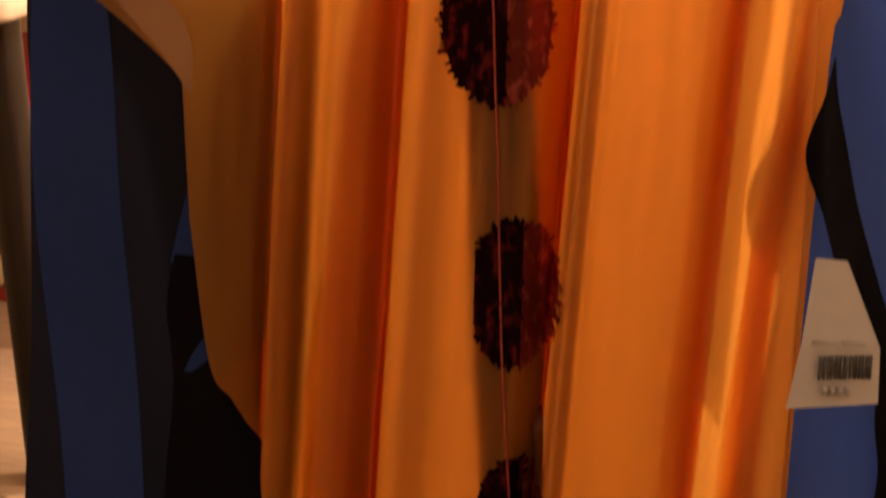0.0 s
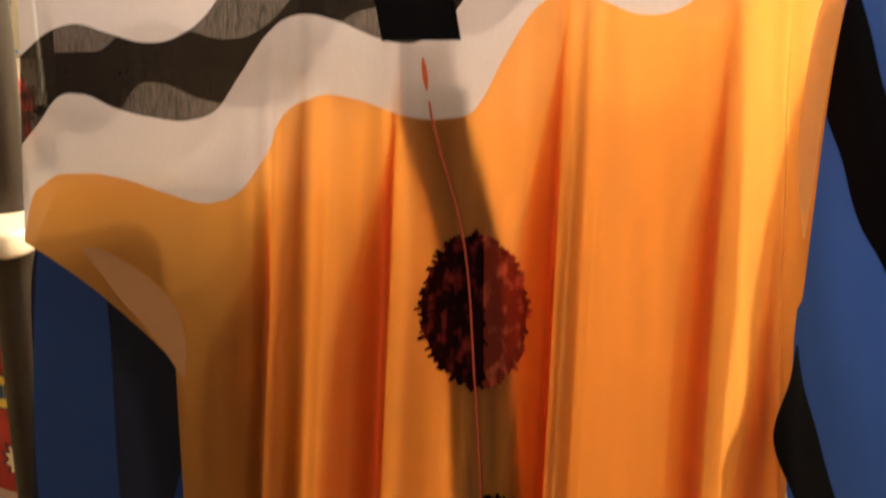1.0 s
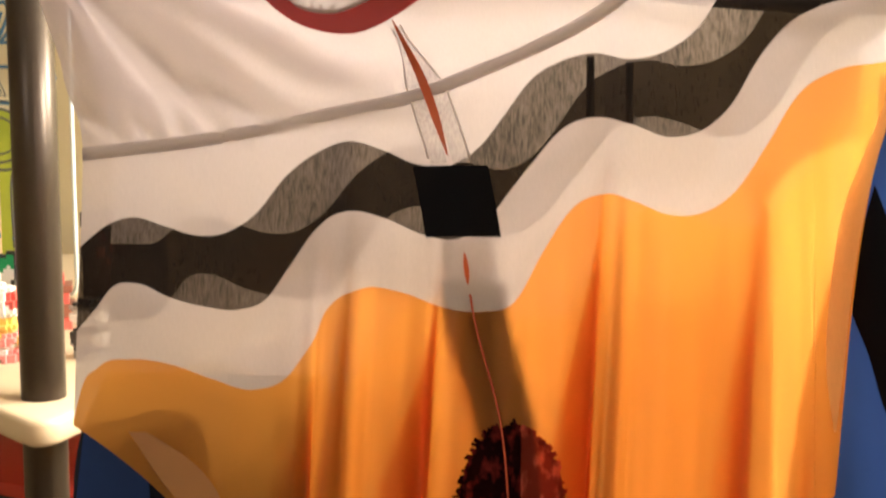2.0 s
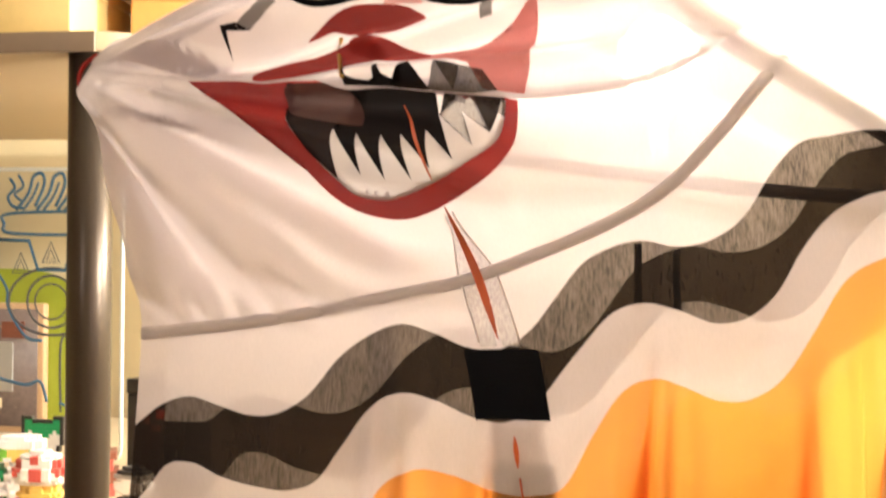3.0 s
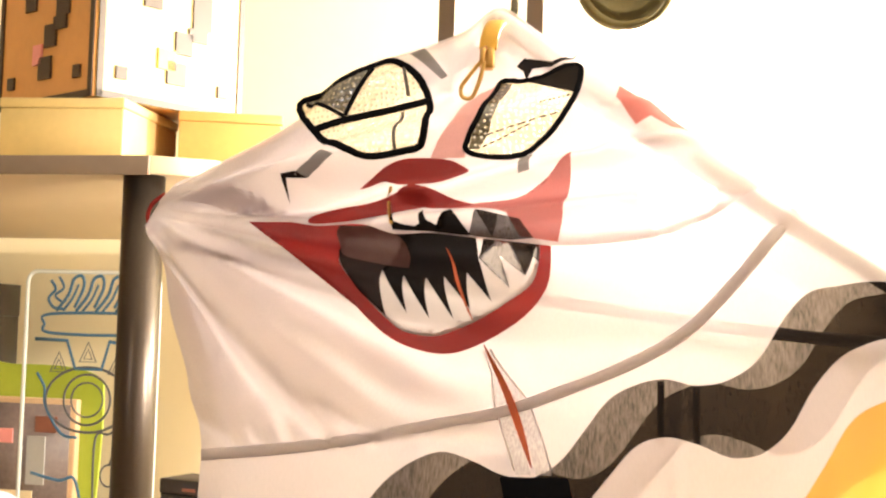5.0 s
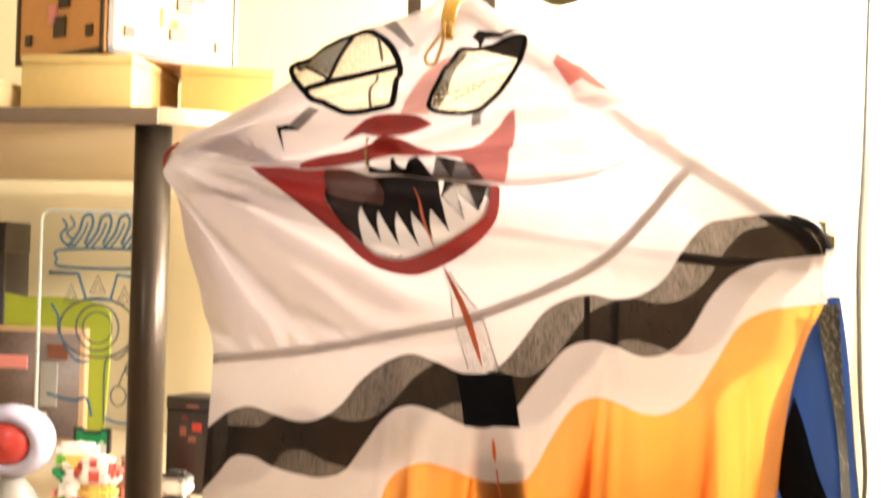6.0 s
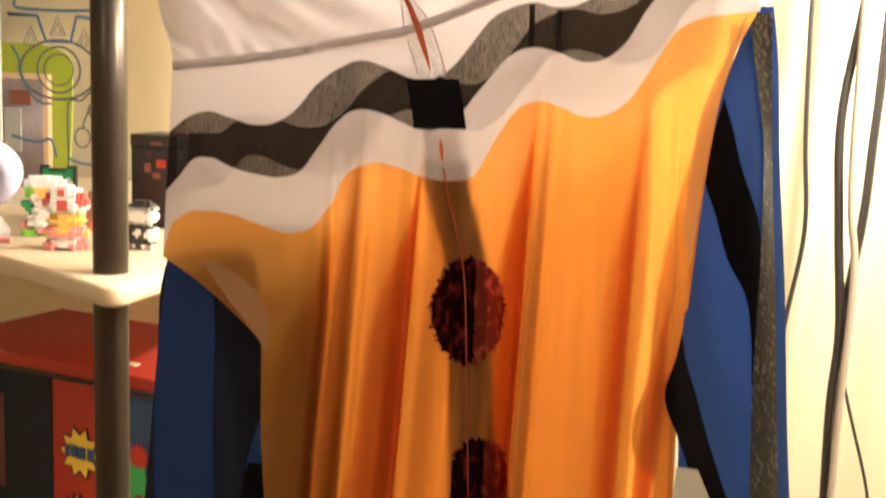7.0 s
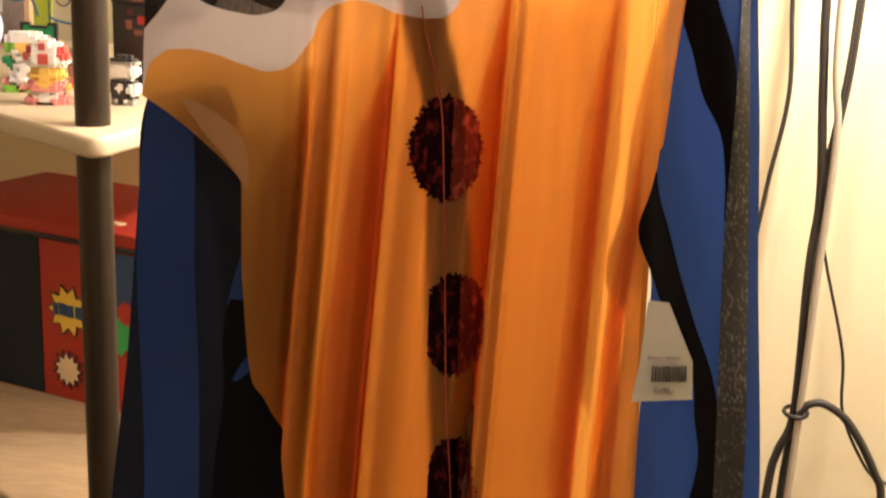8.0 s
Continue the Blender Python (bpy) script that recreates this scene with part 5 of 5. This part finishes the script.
for k, (bx, bw, bz) in enumerate(((0.024, 0.007, 0.117), (0.034, 0.009, 0.118), (0.046, 0.013, 0.117), (0.061, 0.010, 0.117))):
    part("printed_shape", box(bx - bw / 2, -0.0038, bz - 0.008, bx + bw / 2, -0.002, bz + 0.007), BOX_TEAL, crate, smooth=False)
part("sticker", box(0.075, 0.03, 0.2238, 0.10, 0.042, 0.2252), BOX_CREAM, crate, "small pale label on the lid", False)

# pixel-patterned cube and cartons on the upper board
TZ = TOP_Z + 0.014
cube = root("patterned_cube", pose(-0.306, 1.02, TZ + 0.063, 0, 0, 0), "square lamp cube with brown pixel shapes on orange and yellow faces", "cube lamp")


def cube_face(name, m, material, other):
    face_ob = part(name, box(0, -0.002, 0, 0.155, 0.002, 0.155), material, cube, smooth=False)
    face_ob.matrix_basis = m
    for x0, z0, x1, z1 in ((0, 0, 0.155, 0.006), (0, 0.149, 0.155, 0.155), (0, 0, 0.006, 0.155), (0.149, 0, 0.155, 0.155)):
        part("edge_strip", box(x0, -0.0035, z0, x1, -0.0018, z1), BLOCK_BROWN, face_ob, smooth=False)
    for x0, z0, w, h in ((0.018, 0.018, 0.011, 0.011), (0.126, 0.018, 0.011, 0.011), (0.018, 0.126, 0.011, 0.011), (0.126, 0.126, 0.011, 0.011), (0.070, 0.022, 0.020, 0.020), (0.078, 0.050, 0.018, 0.020), (0.092, 0.064, 0.020, 0.012), (0.096, 0.076, 0.020, 0.032), (0.052, 0.108, 0.052, 0.014), (0.044, 0.086, 0.018, 0.028)):
        part("pixel", box(x0, -0.0042, z0, x0 + w, -0.0018, z0 + h), BLOCK_BROWN, face_ob, smooth=False)
    for x0, z0, w, h in other:
        part("pixel", box(x0, -0.0042, z0, x0 + w, -0.0018, z0 + h), TOY_PINK if material is BLOCK_ORANGE else BOX_YELLOW, face_ob, smooth=False)


part("body", box(0.0015, 0.0015, 0.001, 0.1535, 0.1535, 0.154), BLOCK_ORANGE, cube, smooth=False).matrix_basis = pose(0, 0, 0, 0, 0, 60)
cube_face("side", pose(0, 0, 0, 0, 0, 60), BLOCK_YELLOW, ((0.060, 0.034, 0.018, 0.018),))
cube_face("side", pose(-0.155 * math.cos(radians(30)), 0.155 * math.sin(radians(30)), 0, 0, 0, -30), BLOCK_ORANGE, ((0.060, 0.036, 0.014, 0.018),))
carton("flat_box", pose(-0.335, 1.02, TZ, 0, 0, 4), 0.11, 0.13, 0.062, BLOCK_YELLOW, "pale yellow carton under the cube")
carton("flat_box", pose(-0.215, 1.10, TZ, 0, 0, 20), 0.09, 0.12, 0.062, BLOCK_ORANGE, "orange carton under the cube")
carton("flat_box", pose(-0.45, 0.985, TZ, 0, 0, 2), 0.10, 0.13, 0.035, BOX_CREAM, "cream carton on the upper board")

# ---------------------------------------------------------------- lamp and cables by the wall
lamp = root("floor_lamp", pose(BULB[0], BULB[1] + 0.03, 0), "slim white floor lamp behind the costume, bare bulb lit", "lamp")
part("base", turned([(0.0, 0.0), (0.13, 0.0), (0.13, 0.012), (0.03, 0.03), (0.0, 0.03)], 40), CHROME, lamp)
part("stem", tube([(0, 0, 0.02), (0, 0, 0.9), (0, 0, BULB[2] - 0.06), (0, -0.02, BULB[2] - 0.04)], 0.005, 16), TOY_WHITE, lamp)
bulb_profile = [(0.0, 0.026), (0.014, 0.022), (0.024, 0.008), (0.025, -0.004), (0.016, -0.022), (0.010, -0.034), (0.0, -0.036)]
bulb_ob = part("bulb", turned(bulb_profile, 24), BULB_GLASS, lamp, "lit warm bulb")
bulb_ob.location = (0, -0.03, BULB[2])
bulb_ob.visible_shadow = False
# invented lamp body that carries the added wall fill
wall_fill_lamp = root("wall_fill_lamp", pose(WALL_FILL[0], WALL_Y, WALL_FILL[2]), "added small wall lamp with a bare lit bulb, out of view, brightening the wall", "lamp")
part("bracket", tube(rounded([(0, 0, -0.05), (0, -0.12, -0.06), (0, -0.30, -0.07), (0, -0.34, -0.035)], 6, False), 0.006, 12), CHROME, wall_fill_lamp)
wall_fill_bulb = part("bulb", turned(bulb_profile, 24), BULB_GLASS, wall_fill_lamp, "lit warm bulb")
wall_fill_bulb.location = (0, WALL_FILL[1] - WALL_Y, 0)
wall_fill_bulb.visible_shadow = False
knob = root("coat_knob", pose(0.1555, 0.700, 1.8045), "olive-brown glossy metal coat knob on a rod, beside the hanger", "hook")
bowl = turned([(0.0, 0.012), (0.012, 0.010), (0.024, 0.002), (0.0275, -0.004), (0.0305, -0.003), (0.031, 0.002), (0.027, 0.012), (0.016, 0.020), (0.0, 0.023)], 40)
bmesh.ops.rotate(bowl, verts=bowl.verts, cent=(0, 0, 0), matrix=Matrix.Rotation(radians(-82), 3, "X"))
bmesh.ops.scale(bowl, verts=bowl.verts, vec=(0.84, 0.84, 0.84))
part("cup", bowl, OLIVE, knob)
part("rod", tube([(0, 0.018, 0.0), (0, 0.03, 0.02), (0, 0.03, 0.4), (0, 0.03, 0.70)], 0.003, 10), CHROME, knob)


def cable(points, r, material, label):
    ob = part("cable", tube(rounded(points, 6, False), r, 8), material)
    return tagged(ob, label, "cable", "cables hanging by the wall")


CY = 1.60
cable([(0.455, CY, 2.2), (0.452, CY, 1.80), (0.447, CY, 1.65), (0.452, CY, 1.474), (0.460, CY, 1.349), (0.443, CY, 1.217), (0.430, CY, 1.05), (0.435, CY, 0.7), (0.44, CY, 0.012)], 0.0032, CABLE, "thin black cable hanging down the wall")
cable([(0.53, CY, 2.2), (0.520, CY, 1.75), (0.512, CY, 1.645), (0.495, CY, 1.50), (0.503, CY, 1.359), (0.515, CY, 1.215), (0.511, CY, 1.111), (0.513, CY, 0.906), (0.496, CY, 0.842), (0.487, CY, 0.771), (0.47, CY, 0.4), (0.46, CY, 0.012)], 0.0062, CABLE, "thick black cable hanging down the wall")
cable([(0.56, CY, 2.2), (0.545, CY, 1.65), (0.538, CY, 1.478), (0.533, CY, 1.368), (0.519, CY + 0.008, 1.222), (0.514, CY + 0.008, 1.02), (0.517, CY + 0.008, 0.906), (0.508, CY + 0.008, 0.78), (0.50, CY, 0.4), (0.50, CY, 0.012)], 0.0060, CABLE, "thick black cable hanging down the wall")
cable([(0.515, CY - 0.01, 2.2), (0.512, CY - 0.01, 1.478), (0.526, CY - 0.01, 1.30), (0.522, CY - 0.01, 1.10), (0.519, CY - 0.01, 0.91), (0.51, CY - 0.01, 0.5), (0.51, CY - 0.01, 0.012)], 0.0050, CABLE_GREY, "grey cable tied to the black ones")
cable([(0.556, CY - 0.006, 2.2), (0.533, CY - 0.006, 1.46), (0.520, CY - 0.006, 1.21), (0.528, CY - 0.006, 1.14), (0.567, CY - 0.006, 1.002), (0.578, CY - 0.006, 0.911), (0.62, CY - 0.006, 0.83), (0.68, CY - 0.006, 0.76), (0.75, CY - 0.006, 0.4), (0.78, CY - 0.006, 0.012)], 0.0022, CABLE, "thin black cable hanging down the wall")
cable([(0.518, CY - 0.01, 0.905), (0.530, CY - 0.012, 0.922), (0.552, CY - 0.012, 0.924), (0.587, CY - 0.012, 0.899), (0.629, CY - 0.012, 0.83), (0.645, CY - 0.012, 0.77), (0.66, CY - 0.012, 0.5), (0.66, CY - 0.012, 0.012)], 0.0058, CABLE, "looped black cable leaving the cable tie")
tie = tube([(0.515 + 0.016 * math.cos(a), CY - 0.001 + 0.018 * math.sin(a), 0.905 + 0.002 * math.sin(a)) for a in np.arange(0, 6.28, 0.35)], 0.0035, 8, 0.7, True)
tagged(part("cable_tie", tie, CABLE), "black cable tie round the hanging cables", "cable tie")
